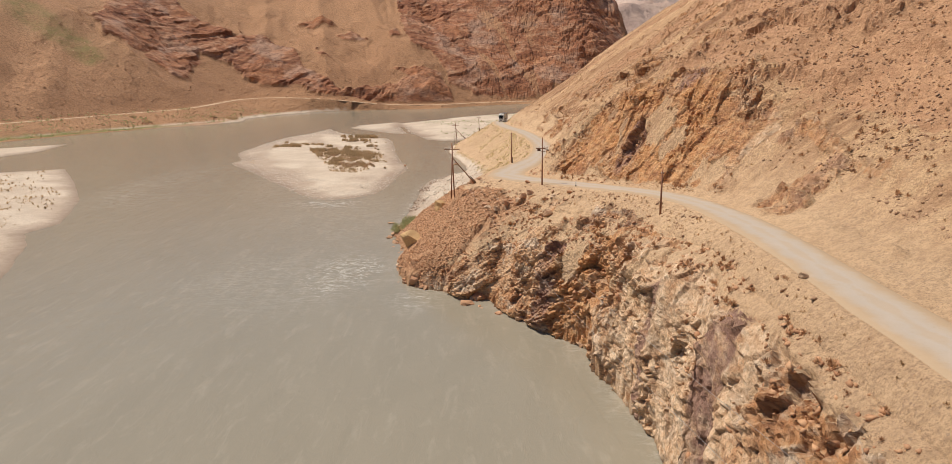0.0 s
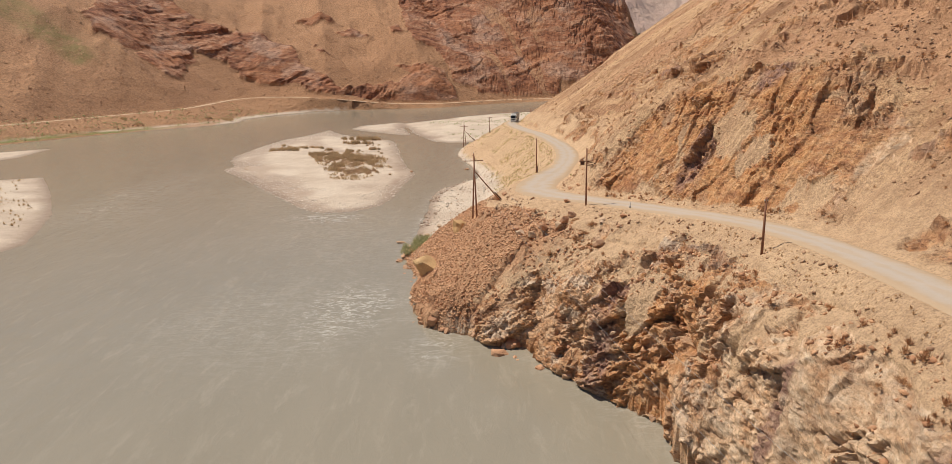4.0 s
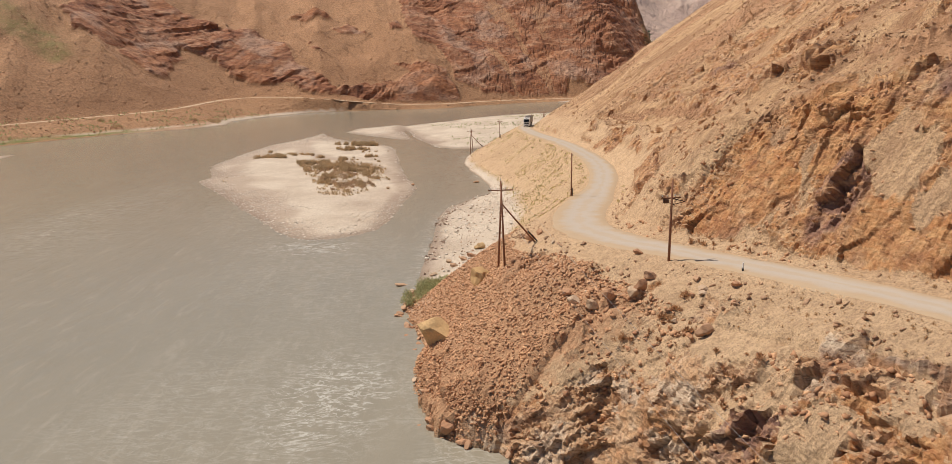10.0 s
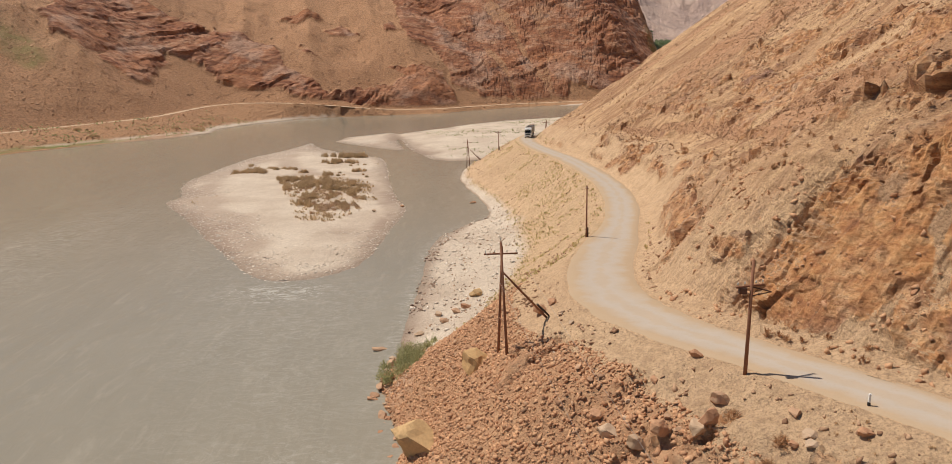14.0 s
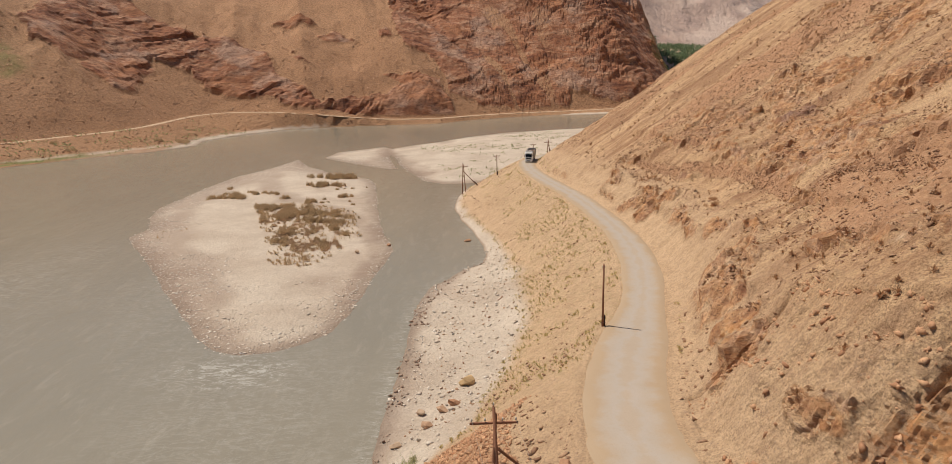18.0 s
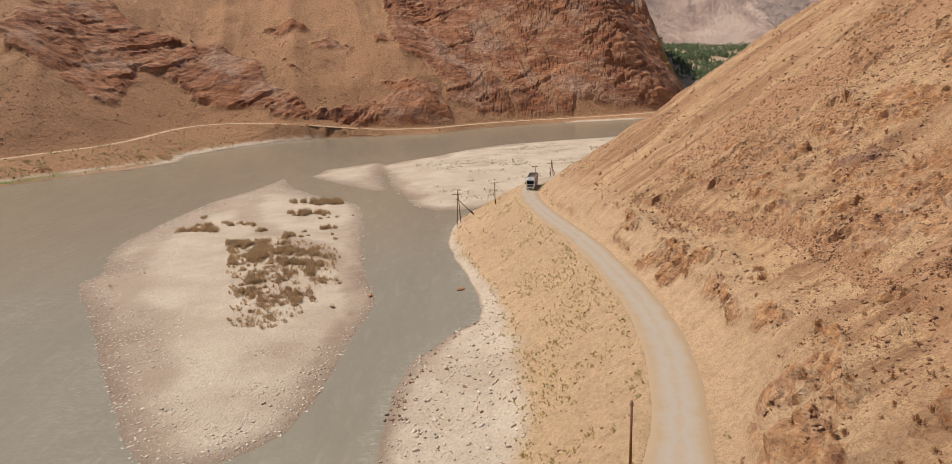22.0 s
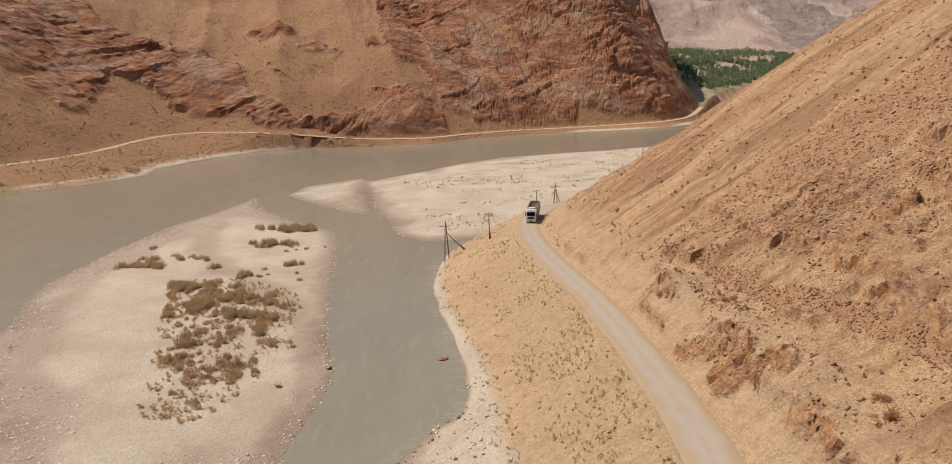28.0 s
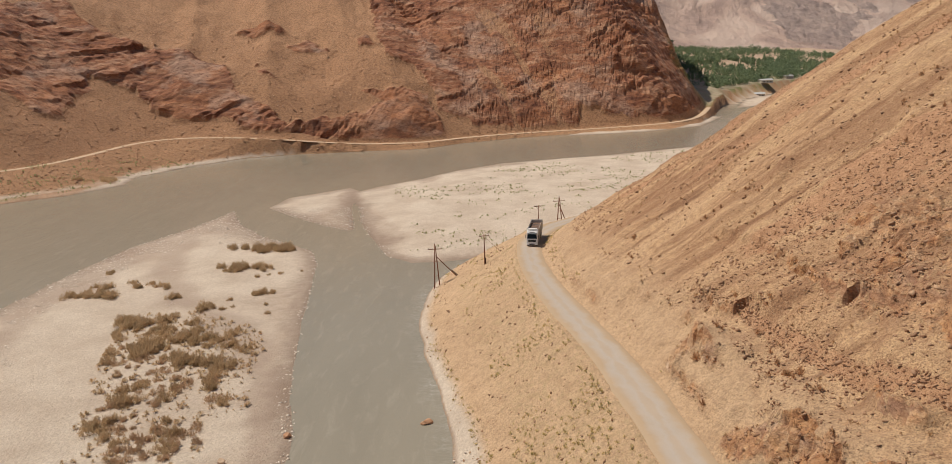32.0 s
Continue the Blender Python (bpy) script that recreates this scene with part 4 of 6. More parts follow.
def rock_face(base_line, top, part_up, reach, step, size, amp, seed, steep):
    """A steep face meshed along its own slope."""
    a = np.array(base_line)
    n = int(np.hypot(*np.diff(a, axis=0).T).sum() / step)
    A, B = np.array(rounded(even(base_line, 40), 0.5, 2)), np.array(rounded(even(top, 40), 0.5, 2))
    A, B = np.array(even(A, n)), np.array(even(B, n))
    u = np.linspace(-.04, part_up, 160)
    L = A[:, None] + (B - A)[:, None] * u[None, :, None]
    h, m = land(L[..., 0], L[..., 1])
    P = np.concatenate([L, np.maximum(h, -.6)[..., None]], -1)
    ds = np.linalg.norm(np.diff(P, axis=1), axis=-1)
    s = np.concatenate([np.zeros((n, 1)), np.cumsum(ds, 1)], 1)
    rows = max(20, int(np.median(s[:, -1]) / step))
    Q = np.stack([np.stack([np.interp(np.linspace(0, s[i, -1], rows), s[i], P[i, :, c]) for c in range(3)], -1) for i in range(n)])
    keep = {k: np.stack([np.interp(np.linspace(0, s[i, -1], rows), s[i], v[i]) for i in range(n)]) for k, v in m.items()}
    # outward direction of the smoothed face
    S = Q.copy()
    for _ in range(12):
        S[1:-1] = (S[:-2] + S[2:] + S[1:-1]) / 3
        S[:, 1:-1] = (S[:, :-2] + S[:, 2:] + S[:, 1:-1]) / 3
    nrm = np.cross(np.gradient(S, axis=0), np.gradient(S, axis=1))
    nrm /= np.linalg.norm(nrm, axis=-1, keepdims=True) + 1e-9
    nrm *= np.sign(nrm[..., 2:3].mean())
    i, j = np.meshgrid(np.linspace(0, 1, n), np.linspace(0, 1, rows), indexing="ij")
    edge = smooth(0, .05, i) * smooth(1, .95, i) * smooth(1, .90, j)
    w = edge * (.12 + .88 * smooth(.1, .6, keep["rock"]))
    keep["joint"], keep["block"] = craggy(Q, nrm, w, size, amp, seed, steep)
    Q -= nrm * ((1 - edge) * .5)[..., None]
    return Q, keep


GX = spaced((-2600, -700, 90), (-700, -340, 9), (-340, -120, 2.5), (-120, -25, 1.6), (-25, 70, 0.45), (70, 110, 0.8), (110, 230, 2.0), (230, 900, 14), (900, 2600, 90))
GY = spaced((-160, 20, 3), (20, 345, 0.52), (345, 480, 1.4), (480, 800, 2.0), (800, 1100, 7), (1100, 2400, 60))
ground_mesh, GP = grid_mesh("ground", GX, GY, land)
ground_mesh.materials.append(GROUND)
ROCK_FACES = {}
for key, size, amp, seed, steep in (("river", 1.5, .8, 401, False), ("cut", 1.8, .75, 431, True)):
    face, cover = rock_face(*FACES[key], 0.23, size, amp, seed, steep)
    ROCK_FACES[key] = (face, cover)
    face_mesh = sheet("rock_face", face, cover, True)
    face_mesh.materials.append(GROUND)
    tagged(new("rock_face", face_mesh), "steep broken rock face of cream, rust and brown beds", "cliff", kind="structure")
ground = tagged(new("ground", ground_mesh), "dry sandy valley floor and rocky slopes with gravel bars", "ground", kind="structure")


def ground_z(x, y):
    """Height of the finished ground."""
    if bury(np.array([x]), np.array([y]))[0] > .02:
        return float(land(np.array([x]), np.array([y]))[0][0])
    i = int(np.clip(np.searchsorted(GX, x) - 1, 0, len(GX) - 2))
    j = int(np.clip(np.searchsorted(GY, y) - 1, 0, len(GY) - 2))
    u = min(max((x - GX[i]) / (GX[i + 1] - GX[i]), 0), 1)
    v = min(max((y - GY[j]) / (GY[j + 1] - GY[j]), 0), 1)
    a, b, c, d = GP[j, i, 2], GP[j, i + 1, 2], GP[j + 1, i, 2], GP[j + 1, i + 1, 2]
    return float((a * (1 - u) + b * u) * (1 - v) + (c * (1 - u) + d * u) * v)


# river
WX, WY = spaced((-2600, -330, 120), (-330, 90, 3), (90, 900, 30)), spaced((-160, 0, 10), (0, 450, 3), (450, 1700, 25))


def river(x, y):
    s, _ = to_line(x, y, SHORE)
    i, _ = to_line(x, y, ISLAND, True)
    run, _ = to_line(x, y, [(-36, 120), (-30, 150), (-40, 190), (-70, 240)])
    f = 0.95 * smooth(11, 1, np.hypot((x + 23) / 1.0, (y - 127) / 1.7)) + .8 * smooth(7, 1, np.hypot(x + 7, (y - 112) / 1.4)) + .6 * smooth(14, 3, np.hypot(x + 44, (y - 196) / .6)) + smooth(26, 4, run) * .24
    f = f + .4 * smooth(3, 0, s) + .35 * smooth(30, 0, np.hypot((x + 110) / 1.0, (y - 230) / 2.6))
    f = np.clip(f, 0, 1) * (0.6 + 0.6 * fbm(x / 25, y / 25, 0, 3, 5))
    return np.zeros_like(x), {"foam": np.clip(f, 0, 1), "rock": np.zeros_like(x), "far": np.zeros_like(x)}


water_mesh, _ = grid_mesh("water", WX, WY, river)
water_mesh.materials.append(WATER)
tagged(new("water", water_mesh), "wide silty grey-brown river with faint ripples", "river", kind="structure")


def ribbon(name, line, half, lift, mat):
    """A road with a slight camber and soft edges."""
    p = np.array(rounded(line, 1.5, 1))
    d = np.gradient(p[:, :2], axis=0)
    d /= np.linalg.norm(d, axis=1, keepdims=True)
    side = np.stack([d[:, 1], -d[:, 0]], 1)
    cols = np.linspace(-1, 1, 11)
    edge = (half(p[:, 1]) if callable(half) else half) * (1 + 0.10 * fbm(p[:, 0] / 7, p[:, 1] / 7, 0, 3, 7))
    V = []
    for c in cols:
        z = p[:, 2] + lift + 0.05 * (1 - c * c) - (0.22 if abs(c) > 0.99 else 0)
        V.append(np.column_stack([p[:, :2] + side * (c * edge)[:, None], z]))
    V = np.stack(V, 1)
    n, k = V.shape[:2]
    idx = np.arange(n * k).reshape(n, k)
    faces = np.stack([idx[:-1, :-1], idx[:-1, 1:], idx[1:, 1:], idx[1:, :-1]], -1).reshape(-1, 4)
    me = bpy.data.meshes.new(name)
    me.from_pydata(V.reshape(-1, 3).tolist(), [], faces.tolist())
    me.attributes.new("across", "FLOAT", "POINT").data.foreach_set("value", np.tile(np.abs(cols), n).astype(np.float32))
    me.polygons.foreach_set("use_smooth", np.ones(len(me.polygons), bool))
    me.materials.append(mat)
    return new(name, me)


tagged(ribbon("road", [p for p in ROAD_LINE if p[1] < 480], road_half, 0.03, ROAD), "narrow dusty gravel mountain road with worn wheel tracks", "road", kind="structure")
tagged(ribbon("road", [p for p in FAR_ROAD if p[1] < 760 and p[1] > 100], 2.2, 0.15, FAR_TRACK), "narrow pale dirt road along the opposite bank", "road", kind="structure")

# ---------------------------------------------------------------- things
def part(name, bm, material, parent=None, label=""):
    me = bpy.data.meshes.new(name)
    bm.to_mesh(me)
    bm.free()
    me.materials.append(material)
    ob = new(name, me)
    if parent:
        ob.parent = parent
    if label:
        tagged(ob, label)
    return ob


def rod(a, b, r0, r1=None, sides=8):
    bm = bmesh.new()
    a, b = Vector(a), Vector(b)
    bmesh.ops.create_cone(bm, cap_ends=True, segments=sides, radius1=r0, radius2=r0 if r1 is None else r1, depth=(b - a).length)
    m = Matrix.Translation((a + b) / 2) @ (b - a).to_track_quat("Z", "Y").to_matrix().to_4x4()
    bmesh.ops.transform(bm, matrix=m, verts=bm.verts)
    for f in bm.faces:
        f.smooth = len(f.verts) == 4
    return bm


def box(x0, x1, y0, y1, z0, z1, bevel=0.0):
    bm = bmesh.new()
    bmesh.ops.create_cube(bm, size=1)
    bmesh.ops.transform(bm, matrix=Matrix.Translation(((x0 + x1) / 2, (y0 + y1) / 2, (z0 + z1) / 2)) @ Matrix.Diagonal((x1 - x0, y1 - y0, z1 - z0, 1)), verts=bm.verts)
    if bevel:
        bmesh.ops.bevel(bm, geom=bm.edges[:], offset=bevel, segments=2, affect="EDGES")
    return bm


def merged(*bms):
    out = bms[0]
    for b in bms[1:]:
        tmp = bpy.data.meshes.new("tmp")
        b.to_mesh(tmp)
        b.free()
        out.from_mesh(tmp)
        bpy.data.meshes.remove(tmp)
    return out


def base(name, x, y, label, category, group="", z=None):
    ob = tagged(new(name), label, category, group)
    ob.location = (x, y, ground_z(x, y) if z is None else z)
    return ob


# ---- poles
def insulators(parent, xs, y, z, turn):
    c, s = math.cos(turn), math.sin(turn)
    for x in xs:
        px, py = x * c - y * s, x * s + y * c
        part("pin", rod((px, py, z), (px, py, z + 0.16), 0.018, sides=6), IRON, parent)
        part("insulator", merged(rod((px, py, z + 0.14), (px, py, z + 0.22), 0.06, 0.075), rod((px, py, z + 0.22), (px, py, z + 0.32), 0.05, 0.03)), GLASSY, parent, "pale porcelain insulator")


def arm(parent, half, z, turn, r=0.07):
    c, s = math.cos(turn), math.sin(turn)
    bm = box(-half, half, 0.10, 0.10 + 2 * r, z - r, z + r, 0.015)
    bmesh.ops.transform(bm, matrix=Matrix.Rotation(turn, 4, "Z"), verts=bm.verts)
    return part("crossarm", bm, WOOD, parent)


def single_pole(x, y, height, label, arm_at=None, turn=0.0, foot=True, z=None, brackets=False):
    p = base("utility_pole", x, y, label, "utility pole", "utility poles", z)
    part("pole", rod((0, 0, -0.8), (0, 0, height), 0.15, 0.10, 10), WOOD, p)
    if foot:
        part("foot_stub", merged(rod((0.2, 0.04, -0.8), (0.2, 0.04, 1.5), 0.12, 0.11)), WOOD_DARK, p, "dark tarred foot stub lashed to the pole")
        for zz in (0.5, 1.2):
            part("binding", rod((0.09, 0.02, zz), (0.09, 0.02, zz + 0.07), 0.27, 0.27), IRON, p)
    if arm_at:
        arm(p, 1.15, height - arm_at, turn)
        insulators(p, (-1.0, -0.45, 0.45, 1.0), 0.17, height - arm_at + 0.07, turn)
        c, s = math.cos(turn), math.sin(turn)
        for k in (-1, 1):
            part("arm_strut", rod((0.8 * k * c, 0.8 * k * s, height - arm_at), (0, 0, height - arm_at - 0.7), 0.022, sides=6), IRON, p)
    else:
        insulators(p, (-0.14, 0.14), 0, height - 0.5, turn)
    if brackets:
        part("bracket", merged(rod((0, 0, height - 2.0), (1.3, -0.3, height - 2.3), 0.05), rod((0, 0, height - 2.7), (1.3, -0.3, height - 2.3), 0.04)), IRON, p)
        part("switch_box", box(-0.9, -0.35, -0.2, 0.2, height - 2.5, height - 2.05, 0.03), IRON, p, "rusty switch gear on the pole")
    return p


def a_frame(x, y, z, height, legs, brace, label, turn=0.0):
    """Two legs leaning together, a crossarm and a slanting prop; legs and brace as offsets from the first foot."""
    p = base("utility_pole", x, y, label, "utility pole", "utility poles", z)
    tx, ty = legs[0] * 0.45, legs[1] * 0.45
    part("pole", rod((0, 0, -0.8), (tx, ty, height), 0.15, 0.11, 10), WOOD, p)
    part("pole", rod((legs[0], legs[1], legs[2] - 0.8), (tx + 0.12, ty + 0.05, height - 0.5), 0.15, 0.11, 10), WOOD, p)
    part("prop", rod((brace[0], brace[1], brace[2] - 0.3), (tx, ty, height * 0.74), 0.13, 0.10, 8), WOOD, p, "slanting wooden prop")
    bx = Vector((brace[0], brace[1], brace[2])).lerp(Vector((tx, ty, height * 0.74)), 0.02)
    cx = Vector((brace[0], brace[1], brace[2])).lerp(Vector((tx, ty, height * 0.74)), 0.28)
    part("prop_stub", rod(bx + Vector((0.16, 0, 0)), cx + Vector((0.16, 0, 0)), 0.11), WOOD_DARK, p)
    for k, r in ((0.28, 0.16), (0.6, 0.14)):
        part("tie_beam", rod((0, 0, height * k), (legs[0] * (1 - k * .55), legs[1] * (1 - k * .55), height * k), 0.05, sides=6), WOOD, p)
    q = Matrix.Translation((tx, ty, 0))
    bm = box(-1.65, 1.65, 0.1, 0.24, height - 1.35, height - 1.21, 0.015)
    bmesh.ops.transform(bm, matrix=q @ Matrix.Rotation(turn, 4, "Z"), verts=bm.verts)
    part("crossarm", bm, WOOD, p)
    c, s = math.cos(turn), math.sin(turn)
    for u in (-1.5, -0.6, 0.6, 1.5):
        px, py = tx + u * c - 0.17 * s, ty + u * s + 0.17 * c
        part("pin", rod((px, py, height - 1.22), (px, py, height - 1.06), 0.018, sides=6), IRON, p)
        part("insulator", rod((px, py, height - 1.08), (px, py, height - 0.9), 0.07, 0.04), GLASSY, p, "pale porcelain insulator")
    part("pin", rod((tx, ty, height), (tx, ty, height + 0.2), 0.02, sides=6), IRON, p)
    part("insulator", rod((tx, ty, height + 0.18), (tx, ty, height + 0.36), 0.07, 0.04), GLASSY, p, "pale porcelain insulator")
    return p


single_pole(28.96, 89.25, 6.0, "plain dark wooden utility pole standing on the sandy verge", foot=False)
single_pole(15.4, 123.8, 8.8, "rusty brown utility pole with crossarm and switch gear", 2.0, 0.25, False, None, True)
single_pole(11.1, 177.6, 8.0, "slim brown wooden utility pole at the road bend", foot=True)
single_pole(-0.65, 325.0, 6.9, "utility pole with crossarm and stay on the steep bank", 0.35, 0.1)
single_pole(13.5, 356.8, 7.4, "utility pole with crossarm behind the road bend", 0.3, 0.2, False)
ZA = ground_z(-1.9, 139.2)
a_frame(-1.9, 139.2, ZA, 24.0 - ZA, (-0.9, 2.6, ground_z(-2.8, 141.8) - ZA), (4.4, 4.6, ground_z(2.5, 143.8) - ZA), "tall two-legged wooden utility pole with slanting prop on the scree", 0.05)
ZA = ground_z(-12.8, 329.6)
a_frame(-12.8, 329.6, ZA, 11.4 - ZA, (1.2, 1.0, ground_z(-11.6, 330.6) - ZA), (5.4, 1.0, ground_z(-7.4, 330.6) - ZA), "two-legged wooden utility pole with prop at the water's edge", 0.1)
ZA = ground_z(18.6, 362.0)
a_frame(18.9, 362.0, ZA, 8.6, (1.6, 0.8, ground_z(20.2, 362.8) - ZA), (2.9, 0.4, ground_z(21.5, 362.4) - ZA), "two-legged wooden utility pole beside the road bend", 0.1)


def cable(name, a, b, sag, r, label):
    pts = [Vector(a).lerp(Vector(b), t) - Vector((0, 0, sag * 4 * t * (1 - t))) for t in np.linspace(0, 1, 25)]
    bm = bmesh.new()
    side = (Vector(b) - Vector(a)).cross(Vector((0, 0, 1))).normalized() * r
    rings = [[bm.verts.new(p + side), bm.verts.new(p + Vector((0, 0, r * 1.4))), bm.verts.new(p - side), bm.verts.new(p - Vector((0, 0, r * 1.4)))] for p in pts]
    for m, n in zip(rings, rings[1:]):
        for k in range(4):
            bm.faces.new((m[k], m[(k + 1) % 4], n[(k + 1) % 4], n[k]))
    return tagged(part(name, bm, WIRE), label, "cable")


for u in (-1.5, 1.5):
    cable("power_cable", (-2.3 + u, 140.5, 22.9), (20.5 + u, 8, 26.0), 3.2, 0.009, "thin pale power cable hanging over the river cliff")
tagged(part("stay_wire", rod((0, 0, 0), (3.6, 1.2, -3.9), 0.03, sides=6), WOOD), "slanting stay of a pole on the bank", "cable").location = (-0.6, 325.0, ground_z(-0.65, 325) + 6.4)


# ---- roadside marker
mk = base("marker_post", 20.9, 117.4, "small white roadside marker post with dark foot", "marker post")
part("post", box(-0.07, 0.07, -0.07, 0.07, 0.35, 0.95, 0.02), WHITE, mk)
part("foot", box(-0.08, 0.08, -0.08, 0.08, -0.2, 0.36, 0.02), DARK, mk, "black painted foot")


# ---- lorry
def lorry(x, y, z, turn):
    t = tagged(new("lorry"), "white cab-over lorry with grey-sided open cargo body on the dirt road", "lorry")
    t.matrix_world = Matrix.Translation((x, y, z)) @ Matrix.Rotation(turn, 4, "Z")
    # front looks along -y
    cab = bmesh.new()
    prof = [(-0.05, 0.75), (-0.08, 1.35), (0.02, 1.75), (0.22, 2.95), (0.55, 3.35), (2.05, 3.55), (2.1, 0.75)]
    lo = [cab.verts.new((-1.2, yy, zz)) for yy, zz in prof]
    hi = [cab.verts.new((1.2, yy, zz)) for yy, zz in prof]
    cab.faces.new(lo), cab.faces.new(hi[::-1])
    for i in range(len(prof)):
        j = (i + 1) % len(prof)
        cab.faces.new((lo[j], lo[i], hi[i], hi[j]))
    bmesh.ops.recalc_face_normals(cab, faces=cab.faces)
    bmesh.ops.bevel(cab, geom=cab.edges[:], offset=0.09, segments=2, affect="EDGES")
    c = part("cab", cab, WHITE, t, "white cab with rounded edges")
    ws = bmesh.new()
    ws.faces.new([ws.verts.new(v) for v in ((-1.05, 0.005, 1.85), (1.05, 0.005, 1.85), (0.98, 0.175, 2.8), (-0.98, 0.175, 2.8))])
    bmesh.ops.solidify(ws, geom=ws.faces[:], thickness=0.03)
    part("windscreen", ws, GLASS, c, "dark tinted windscreen")
    for k in (-1, 1):
        sw = box(1.19 * k - 0.02, 1.19 * k + 0.02, 0.45, 1.3, 1.95, 2.7, 0.01)
        part("side_window", sw, GLASS, c)
        part("headlight", box(0.78 * k - 0.2, 0.78 * k + 0.2, -0.12, -0.03, 0.88, 1.08, 0.02), LAMP, c, "clear headlight")
        part("mirror", merged(box(1.38 * k - 0.06, 1.38 * k + 0.06, 0.12, 0.32, 1.9, 2.6, 0.02), rod((1.2 * k, 0.25, 2.65), (1.38 * k, 0.22, 2.55), 0.025, sides=6)), DARK, c)
    part("grille", merged(box(-0.85, 0.85, -0.10, -0.04, 1.15, 1.62, 0.02), box(-0.7, 0.7, -0.13, -0.09, 1.24, 1.28), box(-0.7, 0.7, -0.13, -0.09, 1.36, 1.4), box(-0.7, 0.7, -0.13, -0.09, 1.48, 1.52)), DARK, c, "black grille")
    part("bumper", box(-1.22, 1.22, -0.2, 0.2, 0.45, 0.84, 0.05), WHITE, c)
    part("bumper_grille", box(-0.55, 0.55, -0.23, -0.18, 0.52, 0.78, 0.02), DARK, c)
    part("sun_visor", box(-1.05, 1.05, 0.05, 0.3, 2.86, 2.98, 0.02), DARK, c)
    part("name_board", box(-0.55, 0.55, 0.36, 0.42, 3.08, 3.22, 0.02), DARK, c, "dark strip above the windscreen")
    part("wind_deflector", box(-1.05, 1.05, 1.0, 2.0, 3.5, 3.75, 0.1), WHITE, c)
    part("chassis", merged(box(-0.55, -0.35, 0.3, 11.4, 0.75, 1.0), box(0.35, 0.55, 0.3, 11.4, 0.75, 1.0)), DARK, t)
    body = tagged(new("cargo_body"), "open grey cargo body")
    body.parent = t
    part("floor", box(-1.24, 1.24, 2.5, 11.5, 1.05, 1.25), ORANGE, body)
    for k in (-1, 1):
        part("side_wall", box(1.24 * k - 0.04, 1.24 * k + 0.04, 2.5, 11.5, 1.25, 3.45, 0.02), TARP, body)
        for yy in np.arange(2.6, 11.5, 1.1):
            part("rib", box(1.3 * k - 0.04, 1.3 * k + 0.04, yy, yy + 0.09, 1.25, 3.45), RIM, body)
    part("front_wall", box(-1.2, 1.2, 2.5, 2.6, 1.25, 3.45, 0.02), TARP, body)
    part("tail_wall", box(-1.2, 1.2, 11.42, 11.5, 1.25, 3.45, 0.02), TARP, body)
    for yy in np.arange(3.6, 11.0, 1.5):
        part("roof_bow", box(-1.22, 1.22, yy, yy + 0.06, 3.4, 3.46), RIM, body)
    ld = box(-1.18, 1.18, 2.65, 11.4, 1.25, 2.7)
    bmesh.ops.subdivide_edges(ld, edges=ld.edges[:], cuts=6, use_grid_fill=True)
    for v in ld.verts:
        if v.co.z > 2.6:
            v.co.z += 0.35 * noise.noise(v.co * 1.3)
    part("load", ld, LOAD, body, "brown loose load")
    for k in (-1, 1):
        for yy in (1.0, 7.6, 8.9, 10.2):
            w = part("wheel", rod((1.02 * k - 0.16, yy, 0.5), (1.02 * k + 0.16, yy, 0.5), 0.5, sides=20), TYRE, t, "dusty black tyre")
            part("hub", rod((1.02 * k + 0.10 * k, yy, 0.5), (1.02 * k + 0.20 * k, yy, 0.5), 0.26, 0.2, sides=14), RIM, w)
        part("mudguard", box(0.85 * k - 0.02, 0.85 * k + 0.36 * k, 7.0, 10.9, 1.02, 1.06), DARK, t)
        part("side_guard", box(1.15 * k - 0.03, 1.15 * k + 0.03, 2.9, 6.8, 0.55, 0.95, 0.01), RIM, t)
    part("fuel_tank", rod((0.9, 3.0, 0.7), (0.9, 4.6, 0.7), 0.32, sides=14), RIM, t)
    return t


lorry(9.9, 322.3, 12.22, radians(-9))


# ---- boulders
def boulder_mesh(seed, sub=3):
    rng = np.random.default_rng(seed)
    bm = bmesh.new()
    bmesh.ops.create_icosphere(bm, subdivisions=sub, radius=1)
    cuts = [(Vector(rng.normal(size=3)).normalized(), 0.38 + 0.34 * rng.random()) for _ in range(14)]
    for v in bm.verts:
        for n, d in cuts:
            k = v.co.dot(n) - d
            if k > 0:
                v.co -= n * k * 0.93
        v.co += v.co.normalized() * (0.08 * noise.fractal(v.co * 2.2 + Vector((seed, 0, 0)), 1.0, 2.0, 4))
    me = bpy.data.meshes.new("boulder")
    bm.to_mesh(me)
    bm.free()
    return me


BOULDER_SHAPES = [boulder_mesh(s) for s in range(6)]


def boulder(x, y, sx, sy, sz, mat, label, k=0, sink=0.3, turn=0.0, z=None):
    me = BOULDER_SHAPES[k % 6].copy()
    me.materials.append(mat)
    ob = tagged(new("boulder", me), label, "rock", "boulders")
    zz = max(ground_z(x, y), -0.3) if z is None else z
    ob.matrix_world = Matrix.Translation((x, y, zz + sz * (1 - sink) * 0.6)) @ Euler((0.1, 0.15, turn)).to_matrix().to_4x4() @ Matrix.Diagonal((sx, sy, sz, 1))
    return ob


